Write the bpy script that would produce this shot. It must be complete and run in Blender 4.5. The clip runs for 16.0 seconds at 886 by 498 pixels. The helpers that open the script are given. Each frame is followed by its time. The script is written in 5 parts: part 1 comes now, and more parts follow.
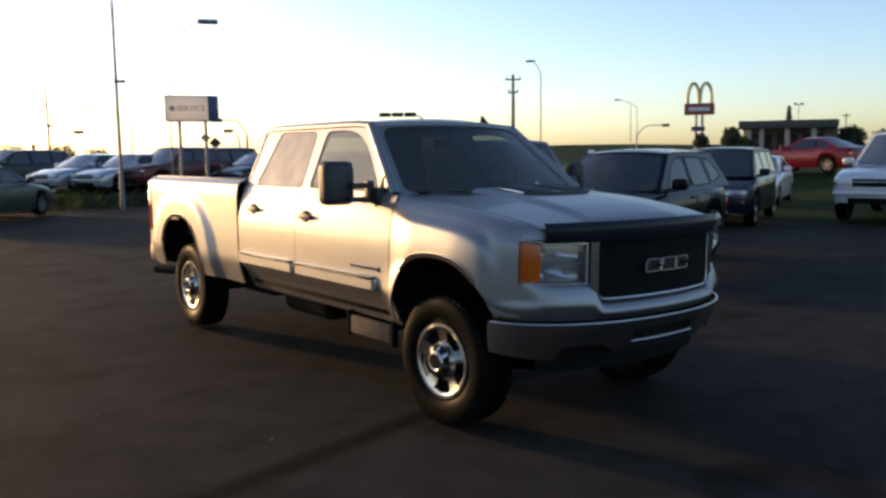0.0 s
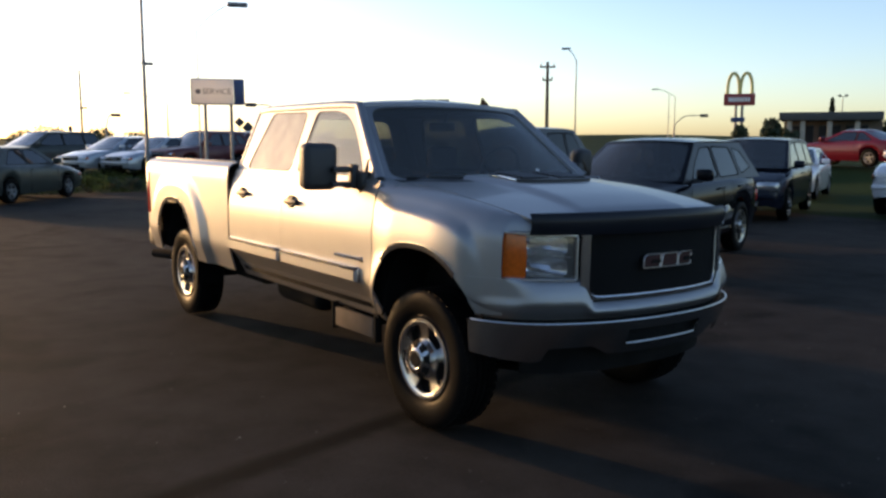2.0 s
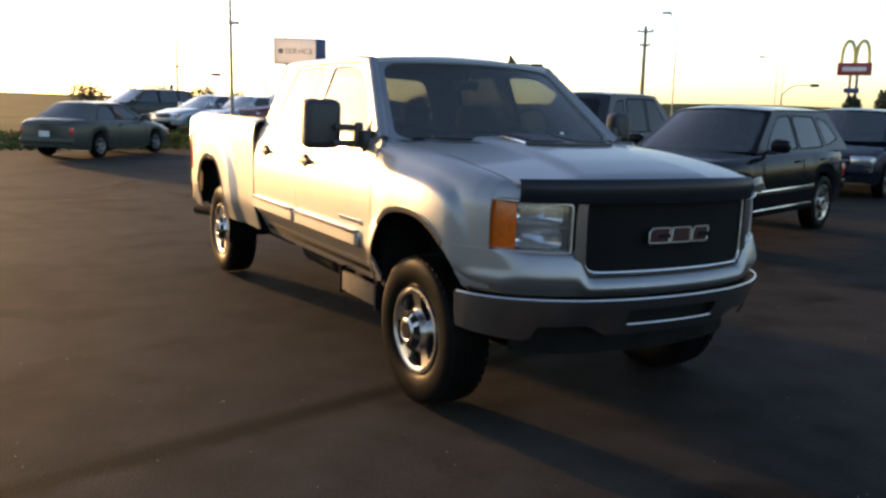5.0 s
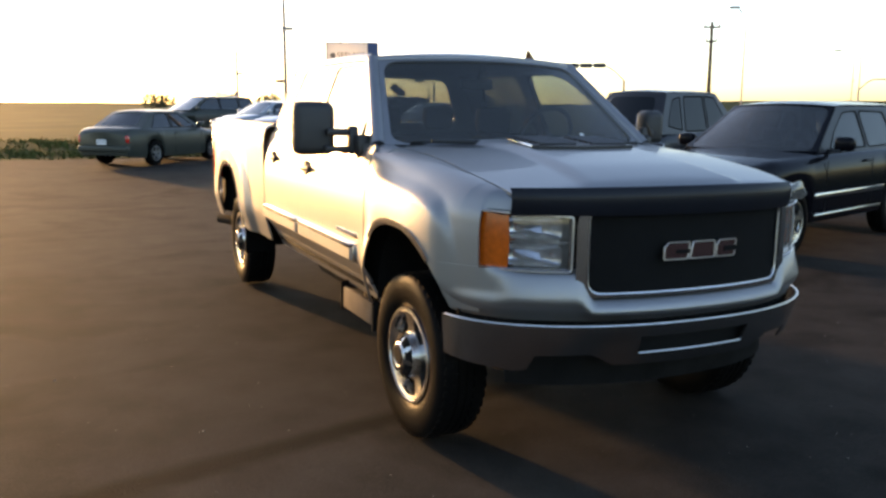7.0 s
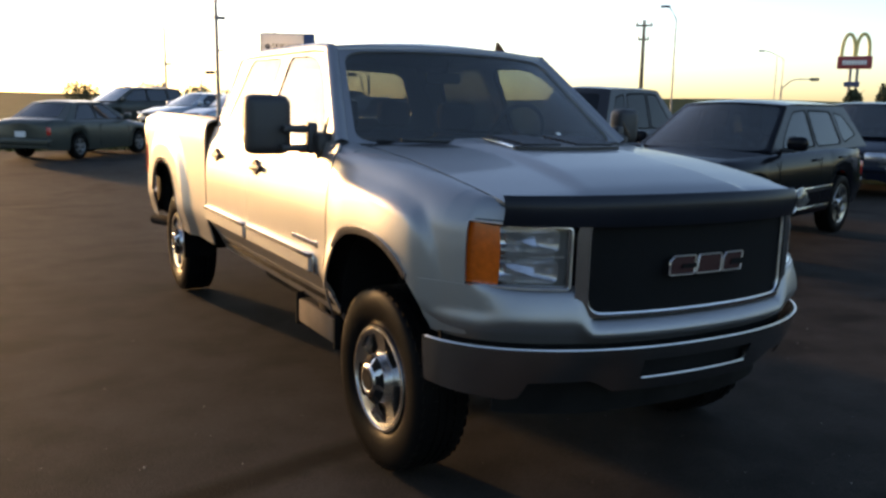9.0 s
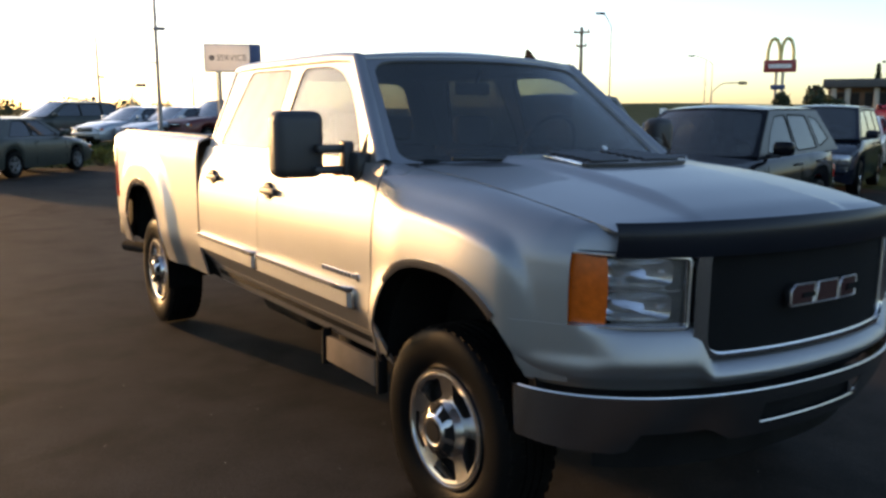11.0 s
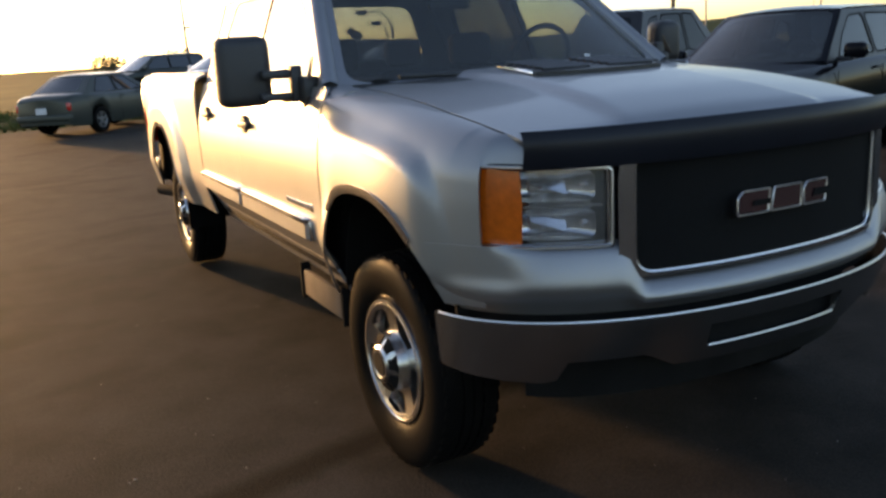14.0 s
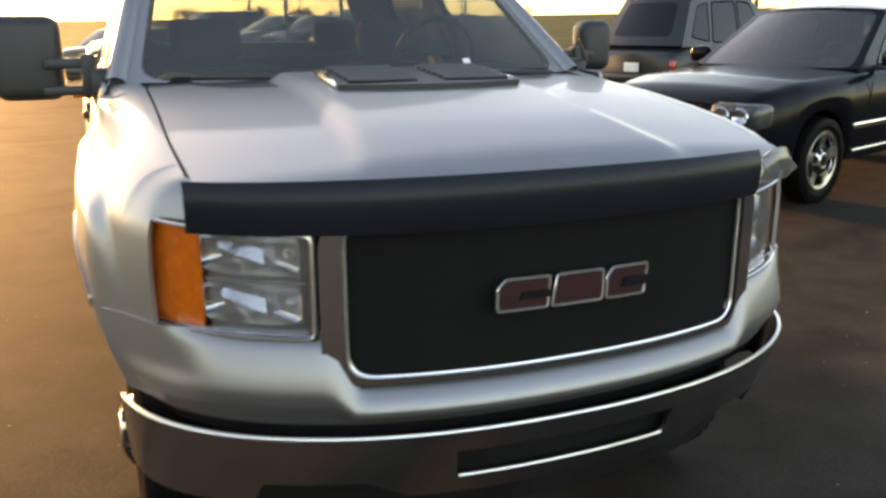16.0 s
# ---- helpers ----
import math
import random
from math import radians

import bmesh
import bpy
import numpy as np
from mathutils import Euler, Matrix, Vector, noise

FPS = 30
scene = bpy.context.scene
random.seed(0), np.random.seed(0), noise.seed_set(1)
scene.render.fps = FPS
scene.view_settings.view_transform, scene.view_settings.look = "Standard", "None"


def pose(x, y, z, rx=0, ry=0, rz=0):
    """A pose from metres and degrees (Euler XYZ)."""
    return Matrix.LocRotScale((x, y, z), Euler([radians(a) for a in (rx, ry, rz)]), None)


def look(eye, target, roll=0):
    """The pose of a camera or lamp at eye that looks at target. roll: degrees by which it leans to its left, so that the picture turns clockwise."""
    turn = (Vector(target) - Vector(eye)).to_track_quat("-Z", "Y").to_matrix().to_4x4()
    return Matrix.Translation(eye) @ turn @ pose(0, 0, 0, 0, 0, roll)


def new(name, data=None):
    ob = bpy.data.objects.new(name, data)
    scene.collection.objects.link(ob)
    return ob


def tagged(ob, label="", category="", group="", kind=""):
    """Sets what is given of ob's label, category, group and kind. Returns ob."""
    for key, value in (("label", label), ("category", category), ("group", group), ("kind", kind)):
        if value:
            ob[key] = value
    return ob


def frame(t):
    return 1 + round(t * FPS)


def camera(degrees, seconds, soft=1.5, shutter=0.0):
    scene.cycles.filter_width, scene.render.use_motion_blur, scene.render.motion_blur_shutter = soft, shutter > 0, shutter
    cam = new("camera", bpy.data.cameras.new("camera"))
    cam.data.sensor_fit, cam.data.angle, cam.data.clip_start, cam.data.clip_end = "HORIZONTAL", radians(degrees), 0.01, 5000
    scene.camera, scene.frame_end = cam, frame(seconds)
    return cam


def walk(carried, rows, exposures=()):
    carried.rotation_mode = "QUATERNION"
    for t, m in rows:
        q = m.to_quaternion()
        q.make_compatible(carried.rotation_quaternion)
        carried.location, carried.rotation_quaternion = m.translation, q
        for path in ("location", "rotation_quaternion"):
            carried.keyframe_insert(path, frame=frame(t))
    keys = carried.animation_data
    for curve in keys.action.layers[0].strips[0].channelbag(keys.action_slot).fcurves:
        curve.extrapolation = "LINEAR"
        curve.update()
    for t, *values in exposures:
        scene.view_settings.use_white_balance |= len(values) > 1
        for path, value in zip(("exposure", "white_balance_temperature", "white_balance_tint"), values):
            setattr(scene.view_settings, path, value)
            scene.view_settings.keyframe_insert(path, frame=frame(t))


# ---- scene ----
cam = camera(56.0, 16.0, soft=2.7, shutter=0.4)
PATH = [
    (0, (3.968, -3.91, 1.661), (2.388, -2.705, 1.431), -0.7),
    (0.5, (3.996, -3.775, 1.657), (2.352, -2.657, 1.441), 1.2),
    (1, (4.003, -3.67, 1.656), (2.336, -2.592, 1.416), -0.0),
    (1.5, (3.953, -3.575, 1.625), (2.314, -2.462, 1.347), 0.2),
    (2, (3.854, -3.464, 1.63), (2.229, -2.328, 1.372), 0.1),
    (2.5, (3.834, -3.342, 1.617), (2.188, -2.256, 1.285), -1.3),
    (3, (3.845, -3.283, 1.615), (2.139, -2.29, 1.296), -0.2),
    (3.5, (3.872, -3.227, 1.607), (2.16, -2.241, 1.297), 0.4),
    (4, (3.909, -3.14, 1.604), (2.213, -2.13, 1.284), 0.9),
    (6.5, (3.753, -2.436, 1.589), (1.951, -1.65, 1.224), 1.1),
    (7, (3.646, -2.354, 1.592), (1.844, -1.554, 1.254), 0.2),
    (7.5, (3.465, -2.313, 1.595), (1.71, -1.419, 1.247), 3.1),
    (8, (3.44, -2.285, 1.585), (1.663, -1.433, 1.244), 2.2),
    (10.5, (2.655, -2.546, 1.617), (1.032, -1.433, 1.263), -1.2),
    (11, (2.583, -2.587, 1.616), (0.927, -1.514, 1.287), -0.1),
    (11.5, (2.578, -2.597, 1.623), (0.876, -1.607, 1.275), 0.1),
    (12, (2.588, -2.607, 1.624), (0.864, -1.653, 1.28), 0.0),
    (12.5, (2.637, -2.564, 1.616), (0.973, -1.518, 1.247), 0.1),
    (13, (2.723, -2.414, 1.611), (1.042, -1.427, 1.166), -0.3),
    (13.5, (2.805, -2.256, 1.581), (1.114, -1.314, 1.075), -1.2),
    (14, (2.732, -1.989, 1.523), (0.98, -1.148, 1.049), -4.1),
    (14.5, (2.676, -1.698, 1.517), (1.061, -0.773, 0.785), -2.8),
    (15, (2.747, -1.342, 1.567), (1.014, -0.594, 0.903), -0.3),
    (15.5, (2.668, -1.105, 1.536), (0.86, -0.419, 1.024), 0.2),
    (16, (2.495, -0.886, 1.586), (0.694, -0.199, 1.052), -0.8),
]
EXPOSURE = [
    (0, 1.05, 6700, 14), (0.5, 1.20, 6750, 14), (1.5, 1.20, 6750, 14), (2, 1.10, 6700, 14), (3, 1.65, 7150, 14), (4, 1.55, 7200, 14), (6.5, 2.00, 7700, 14), (8.2, 1.70, 7500, 14),
    (10.3, 1.25, 6700, 13), (11, 1.55, 7050, 13), (11.8, 1.55, 7200, 13), (12.5, 1.25, 7100, 13), (13.5, 1.80, 8200, 15), (14.0, 1.70, 7900, 15), (14.6, 1.40, 7100, 13),
    (15, 2.85, 7900, 13), (15.5, 3.15, 8700, 15), (16, 2.85, 11400, 18),
]
walk(cam, [(t, look(eye, target, roll)) for t, eye, target, roll in PATH], EXPOSURE)

# ---- world, sun and exposure ----
SUN_AZ, SUN_EL = 195.0, 6.8
world = bpy.data.worlds.new("world")
scene.world = world
world.use_nodes = True
wn = world.node_tree
bg = wn.nodes["Background"]
sky = wn.nodes.new("ShaderNodeTexSky")
sky.sky_type = "NISHITA"
sky.sun_disc = False
sky.sun_elevation = radians(SUN_EL)
sky.sun_rotation = radians(90 - SUN_AZ)
sky.dust_density = 0.95
sky.air_density = 0.78
sky.ozone_density = 1.5
haze = wn.nodes.new("ShaderNodeMixRGB")
haze.blend_type = "MULTIPLY"
haze.inputs[0].default_value = 1.0
haze.inputs[2].default_value = (1.0, 1.03, 1.13, 1)
wn.links.new(sky.outputs[0], haze.inputs[1])
wn.links.new(haze.outputs[0], bg.inputs[0])
bg.inputs[1].default_value = 0.15
sun = new("sun", bpy.data.lights.new("sun", "SUN"))
sun.data.energy = 2.1
sun.data.angle = radians(2.5)
sun.data.color = (1.0, 0.58, 0.24)
sun_dir = Vector((math.cos(radians(SUN_AZ)) * math.cos(radians(SUN_EL)), math.sin(radians(SUN_AZ)) * math.cos(radians(SUN_EL)), math.sin(radians(SUN_EL))))
sun.matrix_world = look(sun_dir * 60, (0, 0, 0))


# ---- materials ----
def material(name, colour, rough=0.5, metal=0.0, coat=0.0, spread=0.12, scale=6.0, bump=0.0, bump_scale=60.0, spec=0.5, flake=0.0):
    m = bpy.data.materials.new(name)
    m.use_nodes = True
    nt = m.node_tree
    p = nt.nodes["Principled BSDF"]
    tc = nt.nodes.new("ShaderNodeTexCoord")
    big = nt.nodes.new("ShaderNodeTexNoise")
    big.inputs["Scale"].default_value = scale
    big.inputs["Detail"].default_value = 6
    nt.links.new(tc.outputs["Object"], big.inputs["Vector"])
    ramp = nt.nodes.new("ShaderNodeValToRGB")
    lo, hi = [c * (1 - spread) for c in colour], [min(1, c * (1 + spread)) for c in colour]
    ramp.color_ramp.elements[0].position, ramp.color_ramp.elements[1].position = 0.3, 0.7
    ramp.color_ramp.elements[0].color, ramp.color_ramp.elements[1].color = (*lo, 1), (*hi, 1)
    nt.links.new(big.outputs["Fac"], ramp.inputs[0])
    nt.links.new(ramp.outputs[0], p.inputs["Base Color"])
    p.inputs["Roughness"].default_value = rough
    p.inputs["Metallic"].default_value = metal
    p.inputs["Coat Weight"].default_value = coat
    p.inputs["Coat Roughness"].default_value = 0.06
    p.inputs["Specular IOR Level"].default_value = spec
    fine = nt.nodes.new("ShaderNodeTexNoise")
    fine.inputs["Scale"].default_value = bump_scale
    fine.inputs["Detail"].default_value = 4
    nt.links.new(tc.outputs["Object"], fine.inputs["Vector"])
    mr = nt.nodes.new("ShaderNodeMapRange")
    mr.inputs["To Min"].default_value = max(0.02, rough * (0.96 if metal > 0.9 else 0.85))
    mr.inputs["To Max"].default_value = min(1, rough * (1.04 if metal > 0.9 else 1.15))
    nt.links.new(fine.outputs["Fac"], mr.inputs["Value"])
    nt.links.new(mr.outputs[0], p.inputs["Roughness"])
    if bump:
        b = nt.nodes.new("ShaderNodeBump")
        b.inputs["Strength"].default_value = bump
        b.inputs["Distance"].default_value = 0.01
        nt.links.new(fine.outputs["Fac"], b.inputs["Height"])
        nt.links.new(b.outputs[0], p.inputs["Normal"])
    return m


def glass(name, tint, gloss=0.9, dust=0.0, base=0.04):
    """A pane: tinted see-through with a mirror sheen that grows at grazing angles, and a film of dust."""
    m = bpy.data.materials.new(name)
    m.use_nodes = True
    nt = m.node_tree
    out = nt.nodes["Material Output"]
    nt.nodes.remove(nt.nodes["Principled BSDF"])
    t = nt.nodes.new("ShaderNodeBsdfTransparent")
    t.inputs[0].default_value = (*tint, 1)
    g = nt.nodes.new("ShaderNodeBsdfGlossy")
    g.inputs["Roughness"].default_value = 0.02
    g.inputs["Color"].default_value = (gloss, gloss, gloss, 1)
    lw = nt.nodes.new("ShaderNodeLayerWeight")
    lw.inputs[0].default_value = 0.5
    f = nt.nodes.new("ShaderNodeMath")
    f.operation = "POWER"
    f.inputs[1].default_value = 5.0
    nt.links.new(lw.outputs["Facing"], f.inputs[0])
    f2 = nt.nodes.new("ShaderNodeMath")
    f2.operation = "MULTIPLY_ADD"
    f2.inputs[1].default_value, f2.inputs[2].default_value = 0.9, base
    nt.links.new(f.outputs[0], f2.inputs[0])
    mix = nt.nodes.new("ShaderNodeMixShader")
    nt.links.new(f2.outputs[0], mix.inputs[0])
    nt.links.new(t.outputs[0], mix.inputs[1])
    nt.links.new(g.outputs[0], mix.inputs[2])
    last = mix
    if dust:
        d = nt.nodes.new("ShaderNodeBsdfDiffuse")
        d.inputs[0].default_value = (0.72, 0.70, 0.65, 1)
        n = nt.nodes.new("ShaderNodeTexNoise")
        n.inputs["Scale"].default_value = 5
        n.inputs["Detail"].default_value = 6
        mr = nt.nodes.new("ShaderNodeMapRange")
        mr.inputs["From Min"].default_value, mr.inputs["From Max"].default_value = 0.3, 0.7
        mr.inputs["To Min"].default_value, mr.inputs["To Max"].default_value = dust * 0.8, dust * 1.2
        last = nt.nodes.new("ShaderNodeMixShader")
        tc = nt.nodes.new("ShaderNodeTexCoord")
        nt.links.new(tc.outputs["Object"], n.inputs["Vector"])
        nt.links.new(n.outputs["Fac"], mr.inputs["Value"])
        nt.links.new(mr.outputs[0], last.inputs[0])
        nt.links.new(mix.outputs[0], last.inputs[1])
        sheen = nt.nodes.new("ShaderNodeBsdfGlossy")
        sheen.inputs["Roughness"].default_value = 0.55
        sheen.inputs["Color"].default_value = (0.62, 0.60, 0.56, 1)
        film = nt.nodes.new("ShaderNodeMixShader")
        film.inputs[0].default_value = 0.25
        nt.links.new(d.outputs[0], film.inputs[1])
        nt.links.new(sheen.outputs[0], film.inputs[2])
        nt.links.new(film.outputs[0], last.inputs[2])
    nt.links.new(last.outputs[0], out.inputs[0])
    return m


def paint(name, colour, metal=0.0, rough=0.3, coat=1.0, spec=0.5):
    return material(name, colour, rough, metal, coat, spread=0.05, scale=2.5, bump_scale=300, spec=spec)


SILVER = paint("silver_paint", (0.288, 0.285, 0.287), 0.92, 0.47, 0.3)
CHROME = material("chrome", (0.70, 0.70, 0.71), 0.14, 1.0, spread=0.03)
BUMPER = material("dull_chrome", (0.44, 0.435, 0.44), 0.24, 1.0, spread=0.06)
DUSTY = material("dusty_metal", (0.085, 0.066, 0.050), 0.85, spread=0.25, spec=0.15)
DULLALLOY = material("dull_alloy", (0.17, 0.17, 0.17), 0.5, 0.7, spread=0.1)
POLISHED = material("polished_alloy", (0.52, 0.51, 0.50), 0.26, 1.0, spread=0.06)
RUBBER = material("tyre_rubber", (0.0050, 0.0047, 0.0045), 0.45, bump=0.10, bump_scale=120, spread=0.25, spec=0.03)
BLACK = material("black_plastic", (0.018, 0.018, 0.019), 0.5, bump=0.15, bump_scale=200)
DARKGLOSS = material("smoked_acrylic", (0.010, 0.011, 0.015), 0.30, spread=0.1, spec=0.18)
TRIM = material("satin_bright_trim", (0.66, 0.65, 0.65), 0.32, 1.0, spread=0.03)
MESH = material("black_grille", (0.006, 0.006, 0.006), 0.9, bump=0.5, bump_scale=260, spec=0.15)
CHASSIS = material("chassis_black", (0.009, 0.0085, 0.008), 0.9, spread=0.3, spec=0.08)
CLOTH = material("dark_cloth", (0.035, 0.033, 0.032), 0.9, bump=0.2)
AMBER = material("amber_lens", (0.52, 0.095, 0.008), 0.2, spread=0.2, scale=40, coat=0.4)
REDLENS = material("red_lens", (0.45, 0.02, 0.015), 0.15, spread=0.15, coat=0.6)
REDPLATE = material("red_enamel", (0.030, 0.007, 0.008), 0.5, coat=0.0, spec=0.25)
LAMPBACK = material("lamp_reflector", (0.60, 0.61, 0.63), 0.20, 0.9, spread=0.25, scale=18)
CLEAR = glass("clear_lens", (0.88, 0.88, 0.89), dust=0.06)
GLASS = glass("window_glass", (0.55, 0.58, 0.58), dust=0.03, base=0.05)
SIDEGLASS = glass("dusty_side_glass", (0.72, 0.78, 0.75), dust=0.14)
REARGLASS = glass("dusty_tinted_glass", (0.36, 0.37, 0.37), dust=0.48)
DARKPANE = glass("dark_tinted_glass", (0.07, 0.07, 0.08), base=0.035)
TINT = glass("tinted_glass", (0.17, 0.18, 0.20), base=0.10)
SMOKE = glass("smoked_glass", (0.15, 0.17, 0.19), dust=0.02, base=0.04)
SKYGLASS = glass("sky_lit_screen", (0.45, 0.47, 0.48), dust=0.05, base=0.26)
BACKGLASS = glass("back_glass", (0.55, 0.57, 0.56), dust=0.05)


# ---- mesh helpers ----
def finish(ob, angle=38):
    me = ob.data
    me.polygons.foreach_set("use_smooth", [True] * len(me.polygons))
    me.set_sharp_from_angle(angle=radians(angle))
    return ob


def part(name, bm, mat, parent=None, label="", solid=0.0, angle=38):
    me = bpy.data.meshes.new(name)
    bm.edges.index_update()
    rims = [e.index for e in bm.edges if e.is_boundary] if solid else []
    bm.to_mesh(me)
    bm.free()
    me.materials.append(mat)
    ob = new(name, me)
    finish(ob, angle)
    for k in rims:
        me.edges[k].use_edge_sharp = True
    if parent is not None:
        ob.parent = parent
    if label:
        tagged(ob, label)
    if solid:
        mod = ob.modifiers.new("thickness", "SOLIDIFY")
        mod.thickness, mod.offset = solid, 0
    return ob


def box(sx, sy, sz, at=(0, 0, 0), bevel=0.0, seg=2, m=None, bm=None):
    own = bmesh.new()
    bmesh.ops.create_cube(own, size=1, matrix=Matrix.Diagonal((sx, sy, sz, 1)))
    if bevel:
        bmesh.ops.bevel(own, geom=own.edges[:], offset=bevel, segments=seg, profile=0.5, affect="EDGES")
    bmesh.ops.transform(own, matrix=Matrix.Translation(at) @ (m or Matrix()), verts=own.verts)
    return merge(bm, own)


def merge(bm, own):
    if bm is None:
        return own
    me = bpy.data.meshes.new("tmp")
    own.to_mesh(me)
    own.free()
    bm.from_mesh(me)
    bpy.data.meshes.remove(me)
    return bm


def rod(p0, p1, r0, r1=None, n=10, bm=None):
    own = bmesh.new()
    p0, p1 = Vector(p0), Vector(p1)
    d = p1 - p0
    bmesh.ops.create_cone(own, cap_ends=True, segments=n, radius1=r0, radius2=r0 if r1 is None else r1, depth=d.length,
                          matrix=Matrix.Translation((p0 + p1) / 2) @ d.to_track_quat("Z", "Y").to_matrix().to_4x4())
    return merge(bm, own)


def grid(fn, us, vs, bm=None):
    own = bmesh.new()
    rows = [[own.verts.new(fn(u, v)) for v in vs] for u in us]
    for a, b in zip(rows, rows[1:]):
        for i in range(len(vs) - 1):
            own.faces.new((a[i], b[i], b[i + 1], a[i + 1]))
    bmesh.ops.remove_doubles(own, verts=own.verts, dist=1e-5)
    return merge(bm, own)


def bead(pts, r, closed=True, n=8):
    """A round bead of radius r along points."""
    P, k = [Vector(p) for p in pts], len(pts)
    rings = []
    for i, p in enumerate(P):
        a, b = (P[(i - 1) % k], P[(i + 1) % k]) if closed else (P[max(i - 1, 0)], P[min(i + 1, k - 1)])
        d = (b - a).normalized()
        e = d.cross(Vector((1, 0, 0))).normalized()
        f = d.cross(e)
        rings.append([p + (e * math.cos(2 * math.pi * j / n) + f * math.sin(2 * math.pi * j / n)) * r for j in range(n)])
    if closed:
        rings.append(rings[0])
    return grid(lambda u, v: rings[u][v % n], range(len(rings)), range(n + 1))


def lathe(profile, n=40, at=(0, 0, 0), bm=None):
    """Turns (radius, y) points about the y axis."""
    return grid(lambda a, i: (at[0] + profile[i][0] * math.cos(a), at[1] + profile[i][1], at[2] + profile[i][0] * math.sin(a)),
                [2 * math.pi * k / n for k in range(n + 1)], range(len(profile)), bm)


def rounded(pts, r=0.04, n=5):
    out = []
    for i, p in enumerate(pts):
        p, a, b = Vector(p), Vector(pts[i - 1]), Vector(pts[(i + 1) % len(pts)])
        ra, rb = min(r, (a - p).length * 0.45), min(r, (b - p).length * 0.45)
        s, e = p + (a - p).normalized() * ra, p + (b - p).normalized() * rb
        for k in range(n + 1):
            t = k / n
            out.append(s * (1 - t) ** 2 + p * 2 * t * (1 - t) + e * t * t)
    return [tuple(q) for q in out]


def dense(pts, step=0.06):
    out = []
    for i, p in enumerate(pts):
        p, q = Vector(p), Vector(pts[(i + 1) % len(pts)])
        k = max(1, int((q - p).length / step))
        out += [tuple(p.lerp(q, j / k)) for j in range(k)]
    return out


def panel(outline, holes, fmap, bm=None):
    """A sheet with openings: fills outline less holes in two dimensions, then bends it by fmap."""
    own = bmesh.new()
    edges = []
    for loop in [outline] + list(holes):
        vs = [own.verts.new((p[0], p[1], 0)) for p in loop]
        edges += [own.edges.new((vs[i], vs[(i + 1) % len(vs)])) for i in range(len(vs))]
    bmesh.ops.triangle_fill(own, use_beauty=True, edges=edges)
    for v in own.verts:
        v.co = fmap(v.co.x, v.co.y)
    bmesh.ops.recalc_face_normals(own, faces=own.faces)
    return merge(bm, own)


def root(name, label, category, group=""):
    return tagged(new(name), label, category, group)


def ease(a, b, v):
    t = min(1, max(0, (v - a) / (b - a)))
    return t * t * (3 - 2 * t)


def soft(v, xs, ys):
    """Smooth interpolation through points, without overshoot."""
    if v <= xs[0]:
        return ys[0]
    if v >= xs[-1]:
        return ys[-1]
    k = [(ys[i + 1] - ys[i]) / (xs[i + 1] - xs[i]) for i in range(len(xs) - 1)]
    m = [k[0]] + [0.0 if a * b <= 0 else 2 * a * b / (a + b) for a, b in zip(k, k[1:])] + [k[-1]]
    i = max(j for j in range(len(xs) - 1) if xs[j] <= v)
    h = xs[i + 1] - xs[i]
    t = (v - xs[i]) / h
    return ys[i] * (1 + 2 * t) * (1 - t) ** 2 + m[i] * h * t * (1 - t) ** 2 + ys[i + 1] * t * t * (3 - 2 * t) + m[i + 1] * h * t * t * (t - 1)


